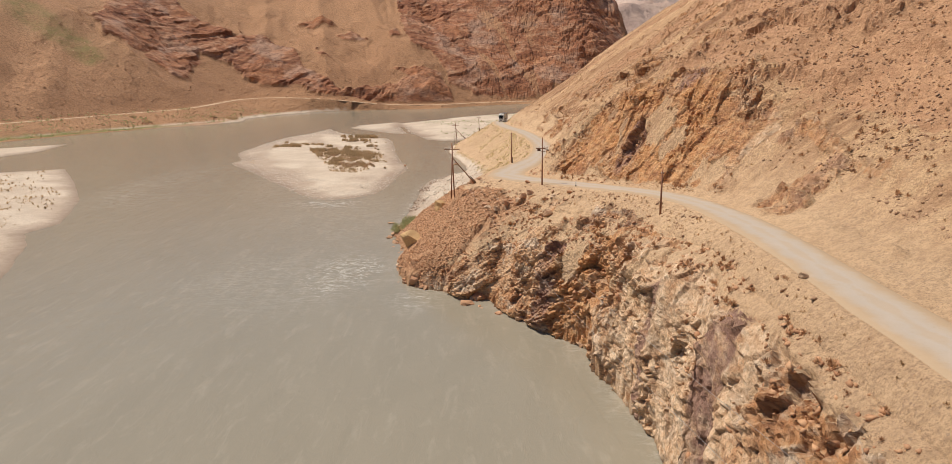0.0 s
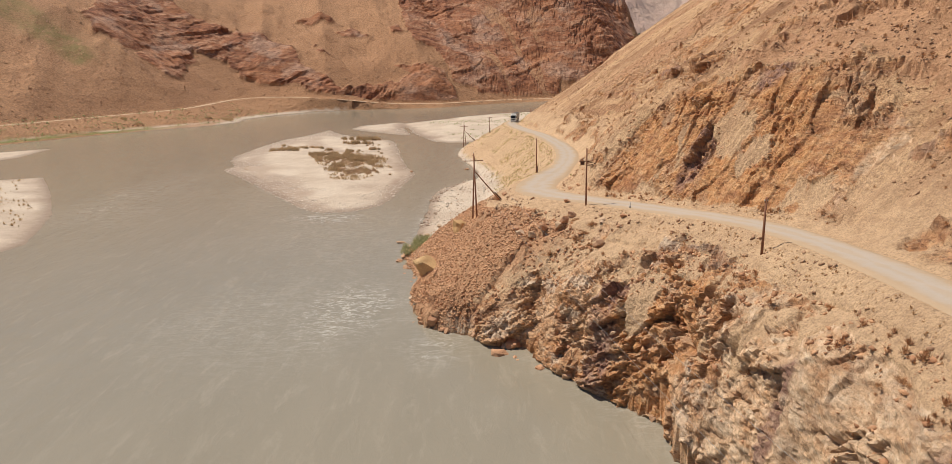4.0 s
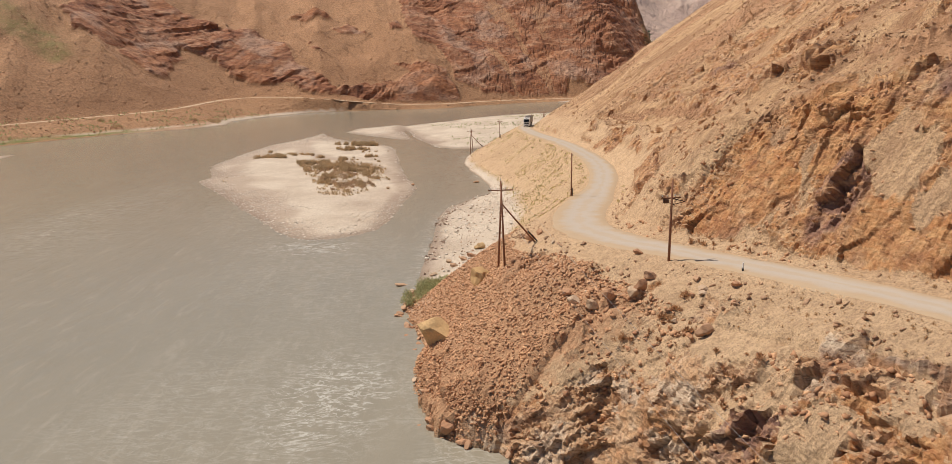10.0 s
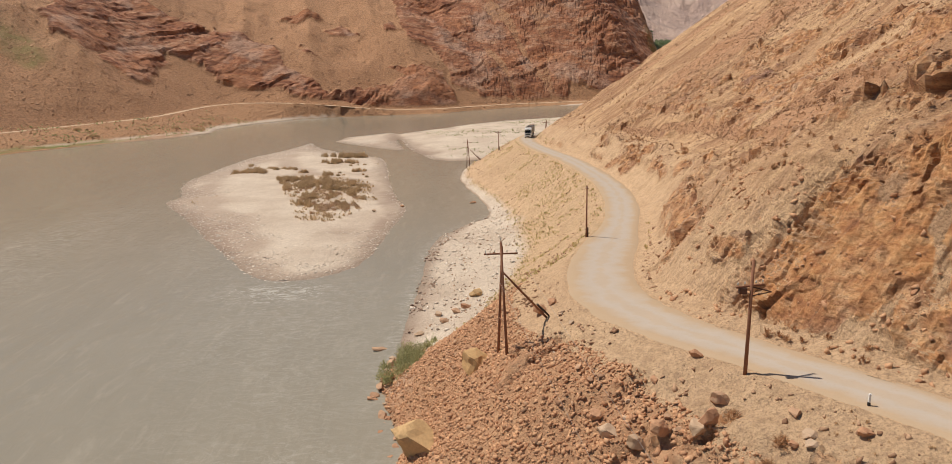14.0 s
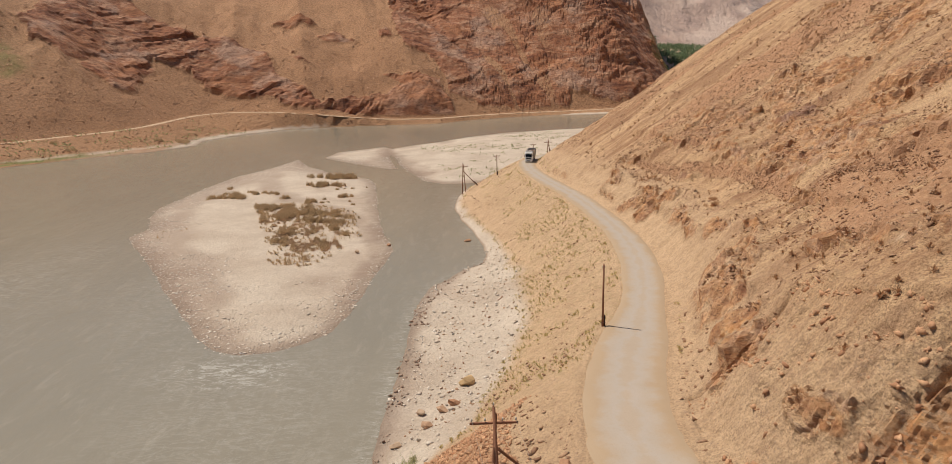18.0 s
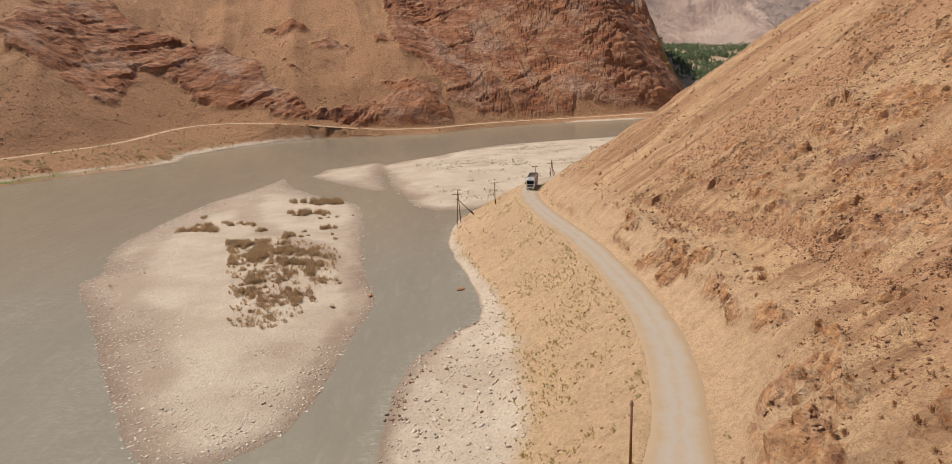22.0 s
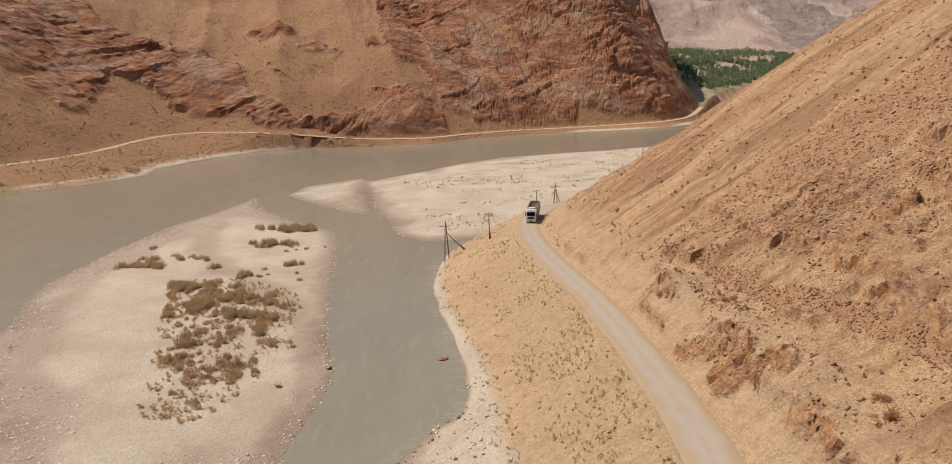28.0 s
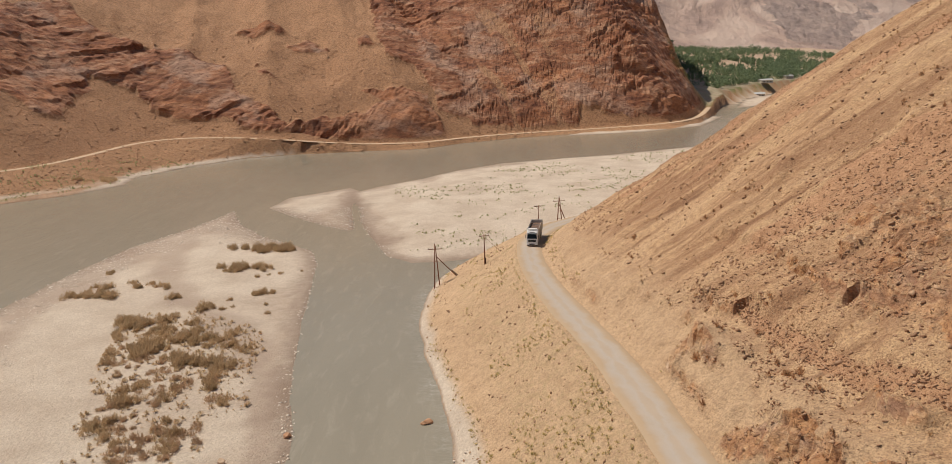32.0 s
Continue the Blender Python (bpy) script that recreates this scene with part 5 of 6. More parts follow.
boulder(-11.4, 138.5, 3.9, 2.8, 3.6, YELLOW_ROCK, "huge cracked ochre boulder at the water's edge", 0, .35)
boulder(-5.4, 144.2, 2.3, 2.9, 2.2, YELLOW_ROCK, "large ochre slab sunk in the scree", 1, .5)
boulder(-6.1, 187.6, 1.5, 1.2, 1.1, YELLOW_ROCK, "ochre boulder on the shingle beach", 2)
boulder(1.9, 109.2, 1.7, 1.1, 0.9, RED_ROCK, "flat brown rock standing in the river", 3, .45)
boulder(3.4, 111.2, 1.8, 1.1, 1.3, RED_ROCK, "dark brown rock at the foot of the cliff", 4)
boulder(-8.8, 118.9, 1.2, 0.9, 1.2, RED_ROCK, "pointed rust rock at the water's edge", 5)
boulder(-10.6, 120.6, 0.9, 0.7, 0.7, GREY_ROCK, "grey rock at the water's edge", 1)
boulder(-20.0, 169.2, 1.5, 0.7, 0.35, GREY_ROCK, "flat grey rock lying in the river", 3, .3, 0.3, -0.05)
boulder(-8.8, 270.0, 1.3, 0.8, 0.6, RED_ROCK, "pale red rock lying in the shallow channel", 2, .3, 0.2, -0.05)
boulder(-29.3, 266.7, 0.8, 0.6, 0.6, RED_ROCK, "small brown rock at the tip of the island", 4)
boulder(-36.2, 259.8, 0.9, 0.7, 0.6, PALE_ROCK, "pale rounded rock on the island", 5)
boulder(12.8, 127.6, .75, 0.55, 0.6, RED_ROCK, "square rust block at the road edge", 0)
boulder(13.0, 122.3, .95, 0.7, 0.8, GREY_ROCK, "grey-topped block on the slope below the road", 1)
boulder(11.8, 120.1, .9, 0.7, 1.15, RED_ROCK, "leaning rust block on the slope below the road", 2)
boulder(8.6, 121.1, .9, 0.75, 0.9, RED_ROCK, "rust block among rubble below the road", 3)
boulder(10.8, 119.8, 1.0, 0.7, 0.9, PALE_ROCK, "pale orange slab among rubble below the road", 4)
boulder(4.5, 125.0, 0.8, 0.7, 0.7, RED_ROCK, "dark rust block on the slope", 5)
boulder(5.2, 123.0, 1.2, .9, 1.2, PALE_ROCK, "cream outcrop block on the slope", 0, .5)
boulder(6.8, 121.2, .9, .8, .9, PALE_ROCK, "cream outcrop block on the slope", 1, .5)
boulder(15.7, 111.2, 1.1, 0.9, 0.9, GREY_ROCK, "grey block on the slope below the road", 2)
boulder(1.9, 145.9, 1.0, 0.7, 0.8, RED_ROCK, "rust blocks piled at the foot of the pole's prop", 3)
boulder(3.1, 146.6, 0.8, 0.6, 0.6, RED_ROCK, "rust blocks piled at the foot of the pole's prop", 4)
boulder(-12.4, 180.6, 0.9, 0.7, 0.6, PALE_ROCK, "pale boulder on the shingle beach", 5)
boulder(-9.5, 180.6, 1.2, 0.9, 0.8, GREY_ROCK, "grey boulder on the shingle beach", 0)
boulder(-8.0, 182.0, 1.3, 0.8, 0.7, RED_ROCK, "red boulder on the shingle beach", 1)
boulder(-14.5, 173.0, 1.0, 0.8, 0.5, PALE_ROCK, "pale flat boulder at the waterline", 2)
boulder(-11.0, 177.0, 1.0, 0.8, 0.6, GREY_ROCK, "grey boulder on the shingle beach", 3)
boulder(19.0, 91.0, 0.9, 0.8, 1.0, GREY_ROCK, "dark rock at the foot of the cliff", 4, .3, 0, -0.1)
boulder(10.1, 101.4, 1.0, 0.7, 0.8, GREY_ROCK, "dark rock at the foot of the cliff", 5, .3, 0, -0.1)
boulder(31.0, 51.2, 0.55, 0.45, 0.45, PALE_ROCK, "pale block on the verge below the road", 1)
rng = np.random.default_rng(77)
for i in range(46):
    t = rng.random()
    x, y = [np.interp(t, np.linspace(0, 1, 8), c) for c in ((16, 8, 0, -9.5, -13.6, -15.2, -18, -17.2), (95, 106, 113, 120.5, 131, 146, 155, 168))]
    r = 0.35 + 0.6 * rng.random() ** 2
    boulder(x + rng.normal() * .7, y + rng.normal() * .7, r * 1.3, r, r * .7, (RED_ROCK, GREY_ROCK, RED_ROCK, PALE_ROCK)[i % 4], "angular rock fallen to the waterline", i, .3, rng.random() * 6)
for i in range(34):
    y = 112 + 44 * rng.random()
    x = np.interp(y, [112, 128, 140, 156], [18, 8, 3, 1]) + rng.normal() * 3.5
    r = 0.25 + 0.4 * rng.random() ** 2
    if to_line(np.array([x]), np.array([y]), ROAD_LINE)[0][0] < road_half(y) + 1.5:
        continue
    boulder(x, y, r * 1.3, r, r * .8, (RED_ROCK, PALE_ROCK, GREY_ROCK)[i % 3], "angular block of fallen rock on the slope", i, .3, rng.random() * 6)


# ---- stones, tufts and shrubs
def heights(x, y):
    i = np.clip(np.searchsorted(GX, x) - 1, 0, len(GX) - 2)
    j = np.clip(np.searchsorted(GY, y) - 1, 0, len(GY) - 2)
    u, v = (x - GX[i]) / (GX[i + 1] - GX[i]), (y - GY[j]) / (GY[j + 1] - GY[j])
    Z = GP[..., 2]
    return (Z[j, i] * (1 - u) + Z[j, i + 1] * u) * (1 - v) + (Z[j + 1, i] * (1 - u) + Z[j + 1, i + 1] * u) * v


def scatter(name, x, y, r, mat, label, category, seed, shape="stone", z=None):
    """Many small stones or tufts as one mesh."""
    rg = np.random.default_rng(seed)
    n = len(x)
    z = heights(x, y) if z is None else z
    if shape in ("stone", "cobble"):
        V = np.array([(1, .15, -.2), (-1, -.15, .2), (.2, 1, .25), (-.2, -1, -.25), (.25, .2, 1), (-.25, -.2, -1)])
        F = np.array([(0, 2, 4), (2, 1, 4), (1, 3, 4), (3, 0, 4), (2, 0, 5), (1, 2, 5), (3, 1, 5), (0, 3, 5)])
        W = (V[None] + .75 * (rg.random((n, 6, 3)) - .5)) * (np.array((1.35, 1.0, .7)) if shape == "stone" else np.array((1.4, 1.1, .42)))
    else:
        k = 15 if shape == "tuft" else 50
        a = rg.random((n, k)) * 6.283
        tilt = rg.random((n, k)) * 1.25
        d = np.stack([np.cos(a) * np.sin(tilt), np.sin(a) * np.sin(tilt), np.cos(tilt)], -1)
        s = np.stack([-np.sin(a), np.cos(a), np.zeros_like(a)], -1)
        o = d * (rg.random((n, k, 1)) ** .6 * .7)
        L = .3 + .3 * rg.random((n, k, 1))
        wd = .2 if shape == "tuft" else .1
        W = np.stack([o - s * wd, o + s * wd, o + d * L + s * .05], 2).reshape(n, k * 3, 3)
        F = np.arange(k * 3).reshape(k, 3)
    ang = rg.random(n) * 6.283
    c, s = np.cos(ang)[:, None], np.sin(ang)[:, None]
    if shape == "stone":
        t = (rg.random(n)[:, None] - .5) * 2.2
        W = np.stack([W[..., 0] * np.cos(t) - W[..., 2] * np.sin(t), W[..., 1], W[..., 0] * np.sin(t) + W[..., 2] * np.cos(t)], -1)
    W = np.stack([W[..., 0] * c - W[..., 1] * s, W[..., 0] * s + W[..., 1] * c, W[..., 2]], -1) * r[:, None, None]
    lift = r * (.12 if shape == "stone" else -.05)
    W = W + np.stack([x, y, z + lift], -1)[:, None]
    nv = W.shape[1]
    F = (F[None] + (np.arange(n) * nv)[:, None, None]).reshape(-1, 3)
    me = bpy.data.meshes.new(name)
    me.vertices.add(n * nv)
    me.vertices.foreach_set("co", W.reshape(-1).astype(np.float32))
    me.loops.add(F.size)
    me.loops.foreach_set("vertex_index", F.reshape(-1).astype(np.int32))
    me.polygons.add(len(F))
    me.polygons.foreach_set("loop_start", (np.arange(len(F)) * 3).astype(np.int32))
    me.update(calc_edges=True)
    me.materials.append(mat)
    return tagged(new(name, me), label, category, kind="stuff")


def sprinkle(n, x0, x1, y0, y1, seed, keep):
    """Random places in a rectangle that keep() accepts."""
    rg = np.random.default_rng(seed)
    x, y = x0 + (x1 - x0) * rg.random(n), y0 + (y1 - y0) * rg.random(n)
    h, m = land(x, y)
    dr, _ = to_line(x, y, ROAD_LINE)
    clump = fbm(x / 6, y / 6, 0, 3, seed)
    ok = keep(x, y, h, m, clump) & (dr > road_half(y) + .4) & (bury(x, y) < .05)
    return x[ok], y[ok], rg


def sizes(rg, n, low, high, power=2.5):
    return low + (high - low) * rg.random(n) ** power


x, y, rg = sprinkle(60000, -19, 14, 108, 172, 501, lambda x, y, h, m, c: (m["scree"] > .25) & (h > 0))
scatter("scree", x, y, sizes(rg, len(x), .05, .28, 4), SCREE, "loose red-brown scree stones on the river slope", "scree", 1)
x, y, rg = sprinkle(60000, 14, 78, 35, 270, 502, lambda x, y, h, m, c: (m["tint"] > .3) & ((m["scree"] > .3) | (c > -.05)))
scatter("slope_stones", x, y, sizes(rg, len(x), .05, .28, 4), SLOPE_STONE, "loose brown stones lying on the hillside", "stones", 2)
x, y, rg = sprinkle(40000, 26, 50, 170, 270, 510, lambda x, y, h, m, c: (m["tint"] > .1) & (to_line(x, y, BENCH)[0] < 1.0 + .9 * c))
scatter("rubble", x, y, sizes(rg, len(x), .05, .2, 2.5), RUBBLE, "dark rust rubble of a tumbled wall along the hillside", "stones", 10)
x, y, rg = sprinkle(36000, 14, 95, 235, 335, 534, lambda x, y, h, m, c: (m["tint"] > .3) & (fbm(y / 7 + x / 40, x / 70, 0, 3, 75) > .22 - .25 * c))
scatter("rubble", x, y, sizes(rg, len(x), .04, .2, 3.5), RUBBLE, "dark rust stones in stripes down the hillside", "stones", 534)
x, y, rg = sprinkle(9000, -10, 36, 40, 180, 503, lambda x, y, h, m, c: (h > 1.5) & (m["tint"] < .05) & (m["beach"] < .2) & (c > -.05))
scatter("slope_stones", x, y, sizes(rg, len(x), .06, .34, 3), SLOPE_STONE, "loose tan stones on the slope below the road", "stones", 3)
for key, seed, n in (("river", 531, 9000), ("cut", 532, 5000)):
    rg = np.random.default_rng(seed)
    P, cover = ROCK_FACES[key]
    i, j = rg.integers(4, P.shape[0] - 4, n), (4 + (P.shape[1] - 9) * rg.random(n) ** .8).astype(int)
    side = P[i + 1, j] - P[i - 1, j], P[i, j + 1] - P[i, j - 1]
    nz = np.abs(np.cross(*side)[:, 2]) / (np.linalg.norm(np.cross(*side), axis=1) + 1e-9)
    x, y, z = P[i, j].T
    ok = (nz > .62) & (fbm(x / 4, y / 4, 0, 3, seed) > -.15) & (z > .4)
    scatter("slope_stones", x[ok], y[ok], sizes(rg, ok.sum(), .05, .36, 3.5), SCREE, "loose orange stones caught on the ledges of the rock face", "stones", seed, "stone", z[ok])
    ok = (nz > .7) & (fbm(x / 5, y / 5, 0, 3, seed + 5) > .1) & (z > 4) & (rg.random(n) < .22)
    scatter("dry_tufts", x[ok], y[ok], sizes(rg, ok.sum(), .2, .7, 2), TUFT_RED, "dry bushes growing on the ledges of the rock face", "shrub", seed + 1, "bush", z[ok])
x, y, rg = sprinkle(9000, -14, 22, 168, 345, 533, lambda x, y, h, m, c: (m["tint"] < .05) & (h > .8) & (((m["beach"] > .02) & (m["beach"] < .93) & (c > -.15)) | ((to_line(x, y, ROAD_LINE)[0] < 5.5) & (c > .12))))
scatter("green_tufts", x, y, sizes(rg, len(x), .15, .55, 1.6), TUFT_GREEN, "yellow-green tufts along the rim of the gravel", "grass", 533, "tuft")
x, y, rg = sprinkle(4500, -19, 6, 160, 262, 504, lambda x, y, h, m, c: (m["beach"] > .5) & (h > .02) & (c > -.3))
scatter("beach_cobbles", x, y, sizes(rg, len(x), .05, .42, 6), COBBLE, "pale and grey cobbles on the river beach", "stones", 4)
x, y, rg = sprinkle(3000, -19, -2, 160, 262, 505, lambda x, y, h, m, c: (h > -.1) & (h < .3) & (c > -.1))
scatter("shore_stones", x, y, sizes(rg, len(x), .08, .42, 3), SHORE_STONE, "dark wet stones along the waterline", "stones", 5)
x, y, rg = sprinkle(46000, -118, -27, 198, 428, 506, lambda x, y, h, m, c: (m["beach"] > .5) & (h > -.06) & (h < .1 + .2 * c + (.5 + .4 * c) * ((x < -62) | (y < 240))))
scatter("island_shingle", x, y, sizes(rg, len(x), .07, .36, 3), COBBLE, "pale shingle round the rim of the river island", "stones", 6, "cobble")
x, y, rg = sprinkle(3500, -16, 22, 175, 345, 507, lambda x, y, h, m, c: (h > .5) & (m["tint"] < .05))
scatter("slope_stones", x, y, sizes(rg, len(x), .05, .26, 3), SLOPE_STONE, "small stones on the grassy bank", "stones", 7)
x, y, rg = sprinkle(26000, -340, 30, 420, 720, 508, lambda x, y, h, m, c: (m["far"] > .5) & (m["rock"] < .3) & (h > 1.5))
scatter("slope_stones", x, y, sizes(rg, len(x), .15, .75, 4), FAR_STONE, "brown stones strewn over the opposite slope", "stones", 8)
x, y, rg = sprinkle(6000, 10, 110, 240, 345, 509, lambda x, y, h, m, c: (m["tint"] > .3))
scatter("slope_stones", x, y, sizes(rg, len(x), .06, .38, 4), SLOPE_STONE, "small stones on the bare hillside", "stones", 9)
x, y, rg = sprinkle(8000, 12, 95, 30, 330, 511, lambda x, y, h, m, c: (m["tint"] > .2) & (c > -.1))
scatter("dry_tufts", x, y, sizes(rg, len(x), .12, .48, 2.5), TUFT_DRY, "dry brown tufts dotted over the hillside", "grass", 11, "tuft")
x, y, rg = sprinkle(3200, 18, 36, 30, 125, 512, lambda x, y, h, m, c: (m["tint"] < .05) & (h > 12))
scatter("dry_tufts", x, y, sizes(rg, len(x), .08, .32, 2), TUFT_DRY, "dry brown tufts below the road", "grass", 12, "tuft")
x, y, rg = sprinkle(9000, -14, 22, 168, 345, 513, lambda x, y, h, m, c: (m["grass"] > .4) & (m["beach"] < .3) & (c > .1) & (m["tint"] < .05))
scatter("green_tufts", x, y, sizes(rg, len(x), .2, .55, 2), TUFT_GREEN, "yellow-green tufts on the bank below the road", "grass", 13, "tuft")
x, y, rg = sprinkle(9000, -40, 120, 355, 560, 514, lambda x, y, h, m, c: (m["beach"] > .5) & (h > .5) & (fbm(x / 25, y / 9, 0, 3, 9) > .02) & (c > -.2))
scatter("green_tufts", x, y, sizes(rg, len(x), .25, .85, 2), SHRUB_GREEN, "sparse olive tufts on the gravel flat", "grass", 14, "tuft")
x, y, rg = sprinkle(9000, -330, -150, 380, 560, 515, lambda x, y, h, m, c: (m["far"] > .5) & (h > .5) & (h < 10) & (c > 0))
scatter("green_tufts", x, y, sizes(rg, len(x), .3, 1.2, 2), SHRUB_GREEN, "olive scrub along the opposite bank", "grass", 15, "tuft")
x, y, rg = sprinkle(7000, -250, -90, 110, 290, 516, lambda x, y, h, m, c: (m["beach"] > .5) & (h > .5) & (c > .05))
scatter("dry_tufts", x, y, sizes(rg, len(x), .15, .55, 2), SCRUB, "dry scrub on the gravel bar", "grass", 16, "tuft")


def shrub_mesh(seed, height, spread, n, leaf, stems=7):
    rg = np.random.default_rng(seed)
    V, F = [], []

    def tri(p, d, s):
        k = len(V)
        V.extend([p - s, p + s, p + d])
        F.append((k, k + 1, k + 2))
    for _ in range(stems):
        a = rg.random() * 6.283
        top = np.array([math.cos(a) * spread * .7, math.sin(a) * spread * .7, height * (.6 + .35 * rg.random())])
        side = np.array([-math.sin(a), math.cos(a), 0]) * .03
        tri(np.zeros(3), top, side)
        tri(np.zeros(3), top, np.array([math.cos(a), math.sin(a), 0]) * .03)
    lobes = [(rg.normal(size=2) * spread * .42, .55 + .5 * rg.random()) for _ in range(6)]
    for _ in range(n):
        c, k = lobes[rg.integers(6)]
        a, u = rg.random() * 6.283, rg.random() ** .7
        e = math.acos(rg.random())
        out = np.array([math.cos(a) * math.sin(e), math.sin(a) * math.sin(e), math.cos(e)])
        p = np.array([c[0], c[1], 0]) + out * np.array([spread * .5, spread * .5, height * .62]) * k * (.25 + .75 * u)
        d = (out * .75 + rg.normal(size=3) * .5 + np.array([0, 0, .25])) * leaf * (1.3 + 1.0 * rg.random())
        s = np.cross(d, rg.normal(size=3))
        tri(p, d, s / (np.linalg.norm(s) + 1e-6) * leaf * (.22 + .22 * rg.random()))
    me = bpy.data.meshes.new("shrub")
    me.from_pydata([tuple(v) for v in V], [], F)
    return me


def shrub_kind(mat, n, height, spread, leaf, seed, count=4):
    kinds = []
    for k in range(count):
        me = shrub_mesh(seed + k, height, spread, n, leaf)
        me.materials.append(mat)
        kinds.append(me)
    return kinds


OLIVE = shrub_kind(SHRUB, 850, 1.35, 1.4, .12, 600)
BROWN = shrub_kind(SHRUB_BROWN, 420, .95, 1.1, .11, 660)
WILLOW = shrub_kind(SHRUB_GREEN, 1500, 3.0, 2.2, .16, 620)
RUSTY = shrub_kind(SHRUB_RED, 300, .8, .8, .12, 640)


def shrub(kinds, k, x, y, size, label, group="", squash=1.0):
    ob = tagged(new("shrub", kinds[k % len(kinds)]), label, "shrub", group)
    ob.matrix_world = Matrix.Translation((x, y, ground_z(x, y) - .08)) @ Matrix.Rotation(k * 2.4, 4, "Z") @ Matrix.Diagonal((size, size, size * squash, 1))
    return ob


for k, (x, y, s) in enumerate([(-16.4, 157.2, 1.0), (-15.0, 160.2, 1.2), (-13.2, 161.0, 1.0), (-13.8, 164.6, 1.1), (-12.6, 168.6, .8), (-15.9, 164.0, .8)]):
    shrub(WILLOW, k, x, y, s, "grey-green willow bush at the water's edge", "willow bushes")
rng = np.random.default_rng(9)
CLUMP = [(-79.7, 313.7), (-65, 314), (-49.4, 303), (-38.9, 282), (-42, 263), (-47.6, 251), (-53, 255), (-67, 285)]
count = 0
while count < 185:
    x, y = -80 + 42 * rng.random(), 250 + 65 * rng.random()
    if inside(np.array([x]), np.array([y]), CLUMP)[0] and fbm(np.array([x / 7]), np.array([y / 7]), 0, 3, 4)[0] > -.35:
        back = y + .55 * (x + 60) > 292
        if back or rng.random() < .22:
            shrub(OLIVE, count, x, y, .75 + .7 * rng.random(), "dense olive shrub on the river island", "island shrubs", 1.6)
        else:
            shrub(BROWN, count, x, y, .5 + .75 * rng.random(), "low dry brown shrub on the river island", "island shrubs", 1.4)
        count += 1
for cx, cy, n, sx, sy, s in ((-93, 331, 16, 5, 6, 1.05), (-84, 335, 6, 4, 3, .8), (-66, 348.6, 12, 6, 2, 1.15), (-63, 368.5, 20, 9, 2.2, 1.3), (-53.5, 330, 5, 2, 1.5, 1.0), (-63.4, 319, 4, .8, 2, 1.0), (-74.3, 327, 3, 1, 1, .8), (-102, 350, 2, 1, 1, .8),
                            (-55, 345, 5, 5, 6, .5), (-57, 320, 6, 6, 6, .45)):
    for i in range(n):
        shrub(OLIVE, i + n, cx + rng.normal() * sx * .6, cy + rng.normal() * sy * .6, s * (.75 + .6 * rng.random()), "olive-brown shrub on the pale gravel of the island", "island shrubs", 1.6)
for k, (x, y, s) in enumerate([(25.2, 253, 1.5), (26.2, 251.5, 1.2), (31.6, 243.2, 1.2), (32.6, 242, 1.0), (28.9, 224.7, 1.1), (34.6, 209.8, 1.6), (35.2, 212, 1.2), (34, 255, 1.0), (31.7, 259.5, 1.0), (15.3, 117, 1.1), (14.1, 116, .9), (13.9, 115.3, 1.0),
                             (13.8, 120.7, 1.1), (9.4, 116.4, 1.2), (29, 55.5, .7), (27.5, 62, .7), (30.4, 52.5, .6), (26.9, 63.3, .5), (28.5, 74, .6), (27, 80, .5)]):
    shrub(RUSTY, k, x, y, s, "dry red-brown bush on the stony slope", "dry bushes", .9)
x, y, rg = sprinkle(2600, 24, 90, 45, 300, 521, lambda x, y, h, m, c: (m["tint"] > .3) & (c > -.25) & ((y < 190) | (c > .2)))
scatter("dry_bushes", x, y, sizes(rg, len(x), .25, .75, 2), TUFT_RED, "dry red-brown bushes dotted over the hillside", "shrub", 21, "bush")
x, y, rg = sprinkle(900, -190, -116, 185, 266, 522, lambda x, y, h, m, c: (h > .4) & (c > .0))
scatter("bar_scrub", x, y, sizes(rg, len(x), .3, .9, 2), SCRUB, "dry olive scrub on the gravel bar", "shrub", 22, "bush")
x, y, rg = sprinkle(4200, -92, -34, 238, 335, 523, lambda x, y, h, m, c: (h > .45) & (inside(x, y, [(-80, 316), (-62, 318), (-46, 307), (-37, 282), (-40, 258), (-46, 245), (-55, 250), (-68, 283)])) & (c > -.3))
scatter("island_scrub", x, y, sizes(rg, len(x), .25, .85, 2.2), SCRUB, "low dry scrub between the island shrubs", "shrub", 23, "bush")
for k, (x, y, s) in enumerate([(-186, 502, 3.0), (-189, 505, 2.2), (-193, 508, 1.8), (-200, 498, 1.6), (-232, 462, 2.0), (-245, 470, 2.2)]):
    shrub(OLIVE, k, x, y, s, "dark scrub bush on the opposite bank", "bank bushes")


# ---- village trees, houses and the range behind
def tree_kind(seed, tall):
    rg = np.random.default_rng(seed)
    t = tagged(new("tree"), "slender green poplar in the distant village" if tall else "round green tree in the distant village", "tree", "village trees")
    h = 13.0 if tall else 8.0
    part("trunk", rod((0, 0, -1), (0, 0, h * .8), .28, .08, 7), BARK, t)
    V, F = [], []
    for _ in range(210):
        u = rg.random()
        z = h * (.15 + .85 * u)
        rad = (1.5 if tall else 3.4) * math.sin(math.pi * min(1, .12 + .88 * u) ** .8) * (.5 + .6 * rg.random())
        a = rg.random() * 6.283
        c = np.array([math.cos(a) * rad, math.sin(a) * rad, z])
        k = len(V)
        V += [tuple(c + rg.normal(size=3) * .9) for _ in range(3)]
        F.append((k, k + 1, k + 2))
    me = bpy.data.meshes.new("crown")
    me.from_pydata(V, [], F)
    me.materials.append(TREE_LEAF)
    new("crown", me).parent = t
    return t


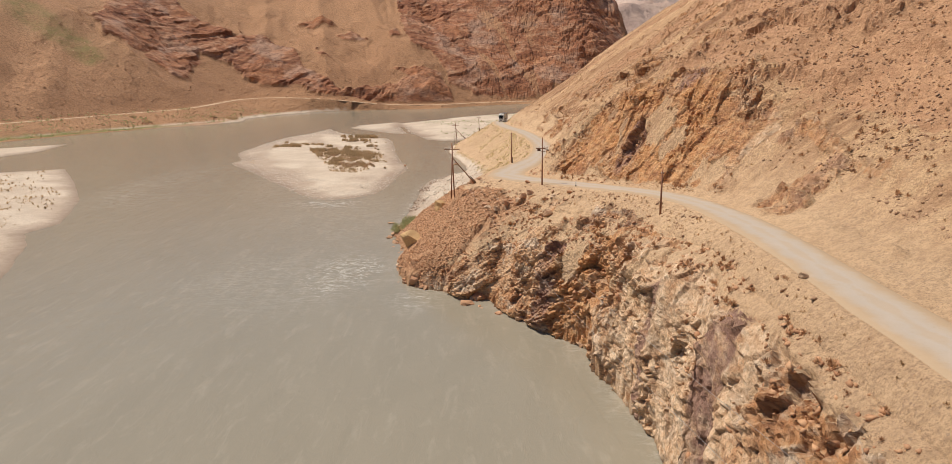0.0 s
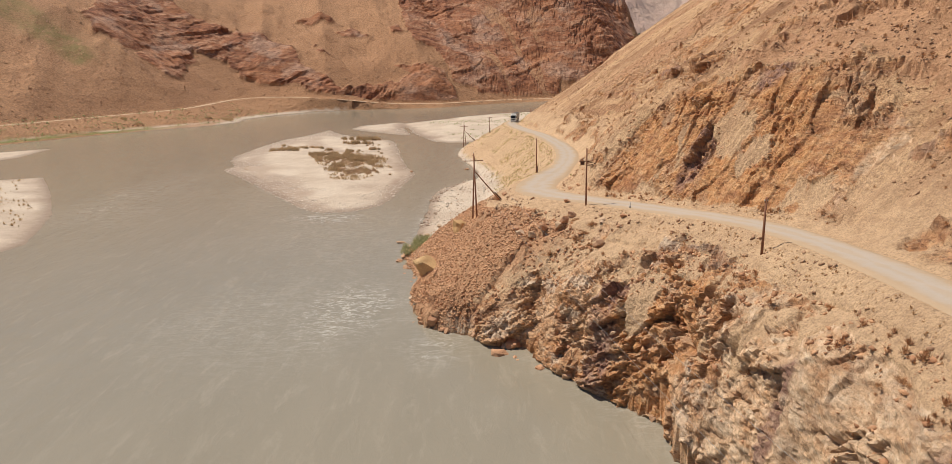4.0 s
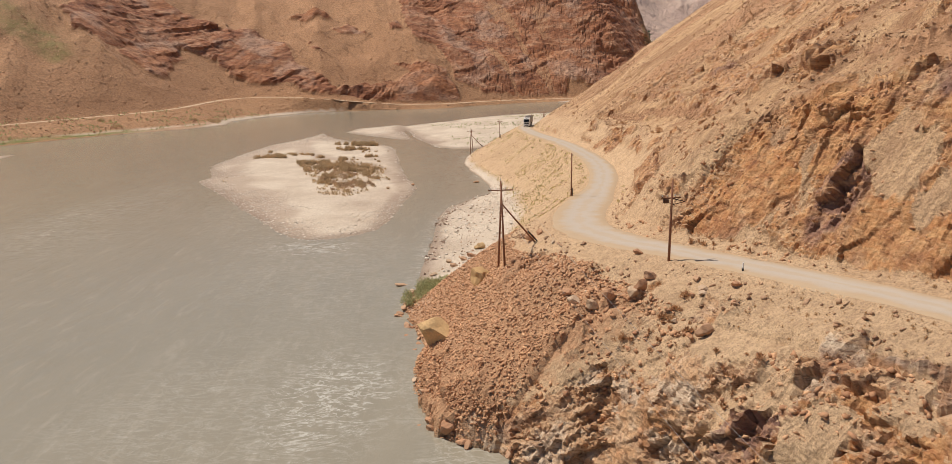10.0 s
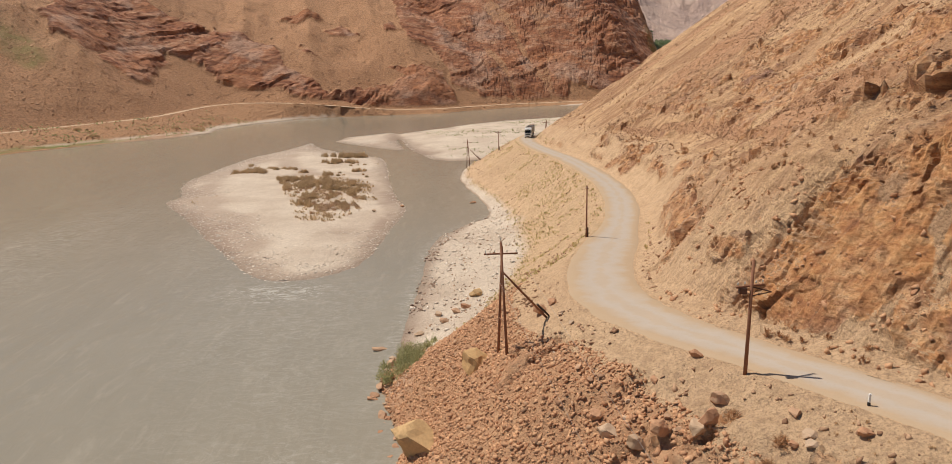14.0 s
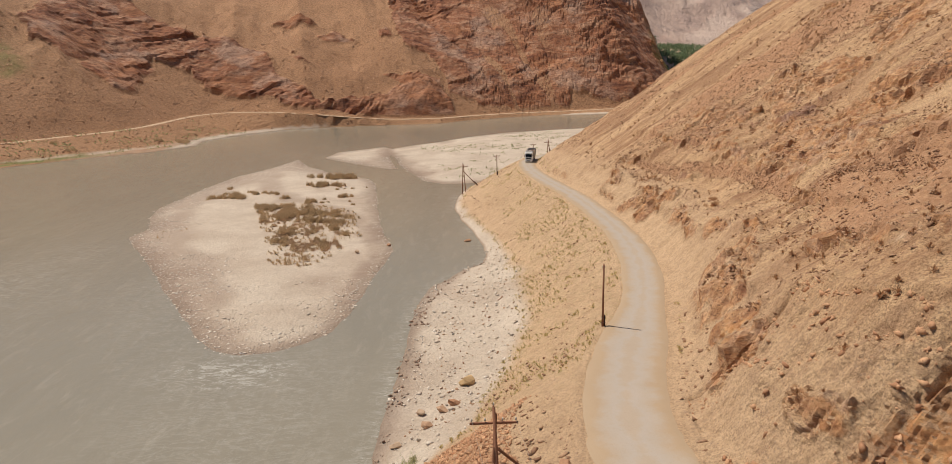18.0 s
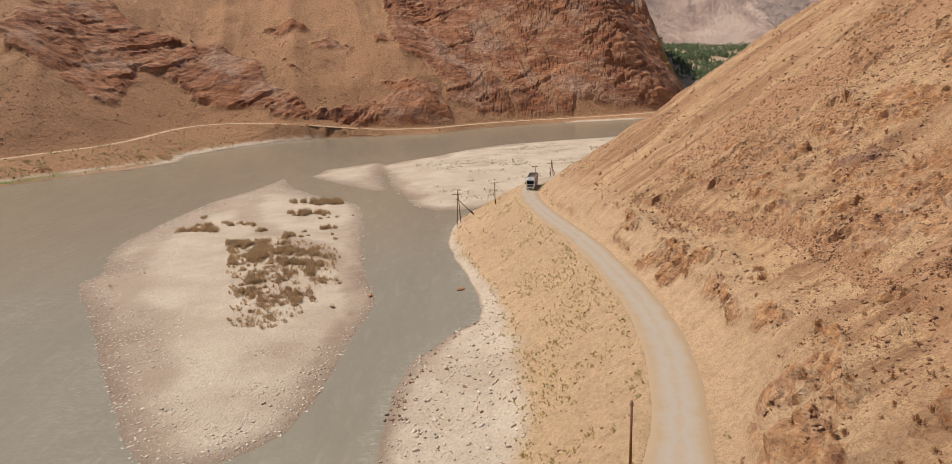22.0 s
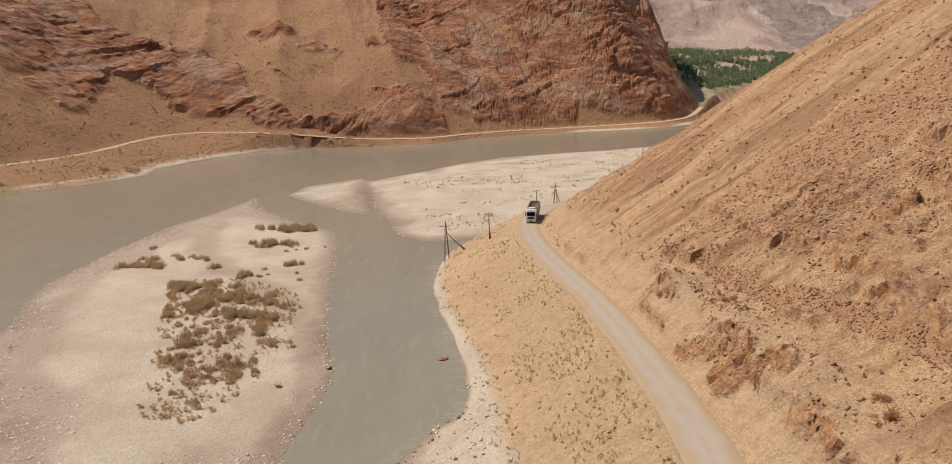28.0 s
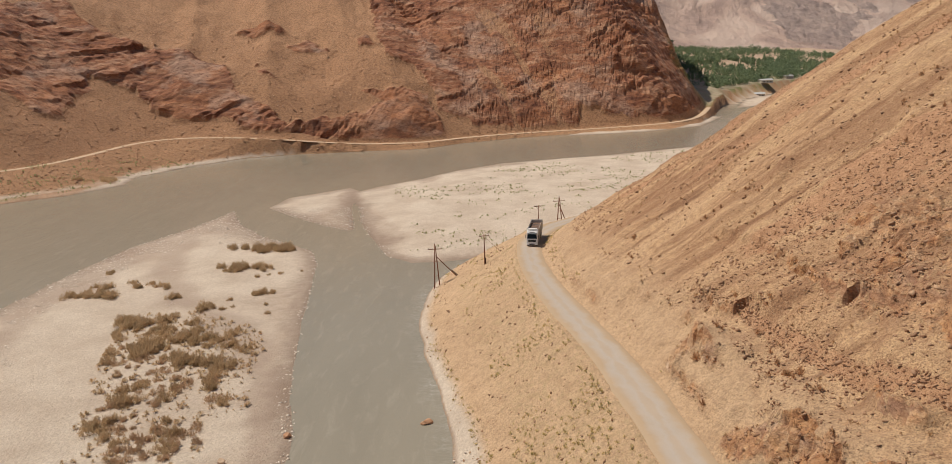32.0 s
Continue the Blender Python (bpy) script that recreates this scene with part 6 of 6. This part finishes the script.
KINDS = [tree_kind(700 + i, i % 2 == 0) for i in range(4)]
rng = np.random.default_rng(31)
placed = 0
while placed < 300:
    u, v = rng.random(), rng.random() ** 1.2
    x, y = 190 + 400 * u, 810 + 480 * v
    d, _ = to_line(np.array([x]), np.array([y]), FAR_SHORE)
    if inside(np.array([x]), np.array([y]), FAR_SHORE + [(900, 5000), (-2500, 5000)])[0] and d[0] > 14 + 40 * (y < 930) and fbm(np.array([x / 60]), np.array([y / 60]), 0, 3, 2)[0] > -.3:
        s = .5 + .45 * rng.random()
        m4 = Matrix.Translation((x, y, ground_z(x, y))) @ Matrix.Rotation(rng.random() * 6, 4, "Z") @ Matrix.Diagonal((s, s, s, 1))
        if placed < 4:
            KINDS[placed].matrix_world = m4
        else:
            c = copy_thing(KINDS[placed % 4], m4)
        placed += 1


def grove(n, seed):
    """Far woods: small crowns of loose leaf clumps, filling the ground between the single trees."""
    rg = np.random.default_rng(seed)
    x, y = 150 + 620 * rg.random(n * 3), 800 + 640 * rg.random(n * 3)
    d, _ = to_line(x, y, FAR_SHORE)
    ok = inside(x, y, FAR_SHORE + [(900, 5000), (-2500, 5000)]) & (d > 14 + 30 * (y < 900)) & (fbm(x / 45, y / 45, 0, 4, 2) > -.16)
    ok[ok] &= heights(x[ok], y[ok]) < 58
    x, y = x[ok][:n], y[ok][:n]
    n, k = len(x), 22
    u = rg.random((n, k, 1))
    tall = (4 + 6 * rg.random((n, 1, 1)))
    a = rg.random((n, k, 1)) * 6.283
    r = tall * .36 * np.sin(np.pi * np.minimum(1, .15 + .85 * u)) * (.5 + .6 * rg.random((n, k, 1)))
    c = np.concatenate([np.cos(a) * r, np.sin(a) * r, tall * (.1 + .9 * u)], -1) + np.stack([x, y, heights(x, y)], -1)[:, None]
    W = (c[:, :, None] + rg.normal(size=(n, k, 3, 3)) * 1.0).reshape(-1, 3)
    me = bpy.data.meshes.new("grove")
    me.from_pydata(W.tolist(), [], np.arange(len(W)).reshape(-1, 3).tolist())
    me.materials.append(TREE_LEAF)
    tagged(new("grove", me), "dense green orchards and woods of the distant village", "trees", kind="stuff")


grove(3600, 41)


def house(x, y, w, d, h, turn):
    t = tagged(new("house"), "small pale house among the village trees", "house", "village houses")
    t.matrix_world = Matrix.Translation((x, y, ground_z(x, y) - .3)) @ Matrix.Rotation(turn, 4, "Z")
    part("wall", box(-w / 2, w / 2, -d / 2, d / 2, 0, h), PLASTER, t)
    r = bmesh.new()
    pts = [(-w / 2 - .5, -d / 2 - .5, h), (w / 2 + .5, -d / 2 - .5, h), (w / 2 + .5, 0, h + 1.6), (-w / 2 - .5, 0, h + 1.6), (w / 2 + .5, d / 2 + .5, h), (-w / 2 - .5, d / 2 + .5, h)]
    v = [r.verts.new(p) for p in pts]
    r.faces.new((v[0], v[1], v[2], v[3])), r.faces.new((v[3], v[2], v[4], v[5])), r.faces.new((v[1], v[4], v[2])), r.faces.new((v[0], v[3], v[5])), r.faces.new((v[0], v[5], v[4], v[1]))
    part("roof", r, ROOFING, t)
    for k in range(3):
        part("window", box(-w / 2 + w * (.18 + .28 * k), -w / 2 + w * (.30 + .28 * k), -d / 2 - .05, -d / 2 + .02, 1.0, 2.3), DARK, t)


house(325, 1010, 16, 8, 3.4, .3)
house(300, 960, 11, 7, 3.2, -.2)
house(380, 1080, 14, 8, 3.4, .5)


def range_height(x, y):
    d = np.maximum(y - (1450 + .25 * (x - 300)), 0)
    ridge = fbm(x / 420, y / 420, 0, 6, 801, .55, True)
    h = 22 + d * .42 + ridge * np.clip(d * .22, 0, 190) + fbm(x / 130, y / 130, 0, 4, 811) * np.clip(d * .05, 0, 28)
    h = np.where(y < 1400, -20, h)
    rock = smooth(.05, .3, fbm(x / 190 + .4, y / 190, 0, 5, 821))
    return h, {"rock": rock, "far": np.ones_like(x)}


MX, MY = spaced((-100, 2600, 13)), spaced((1380, 3900, 14))
XX, YY = np.meshgrid(MX, MY)
hh, mm = range_height(XX, YY)
range_mesh = sheet("mountain", np.stack([XX, YY, hh], -1), {"rock": mm["rock"]})
range_mesh.materials.append(MOUNTAIN)
tagged(new("backdrop", range_mesh), "pale pinkish barren mountain range closing the valley", "mountain", kind="structure")
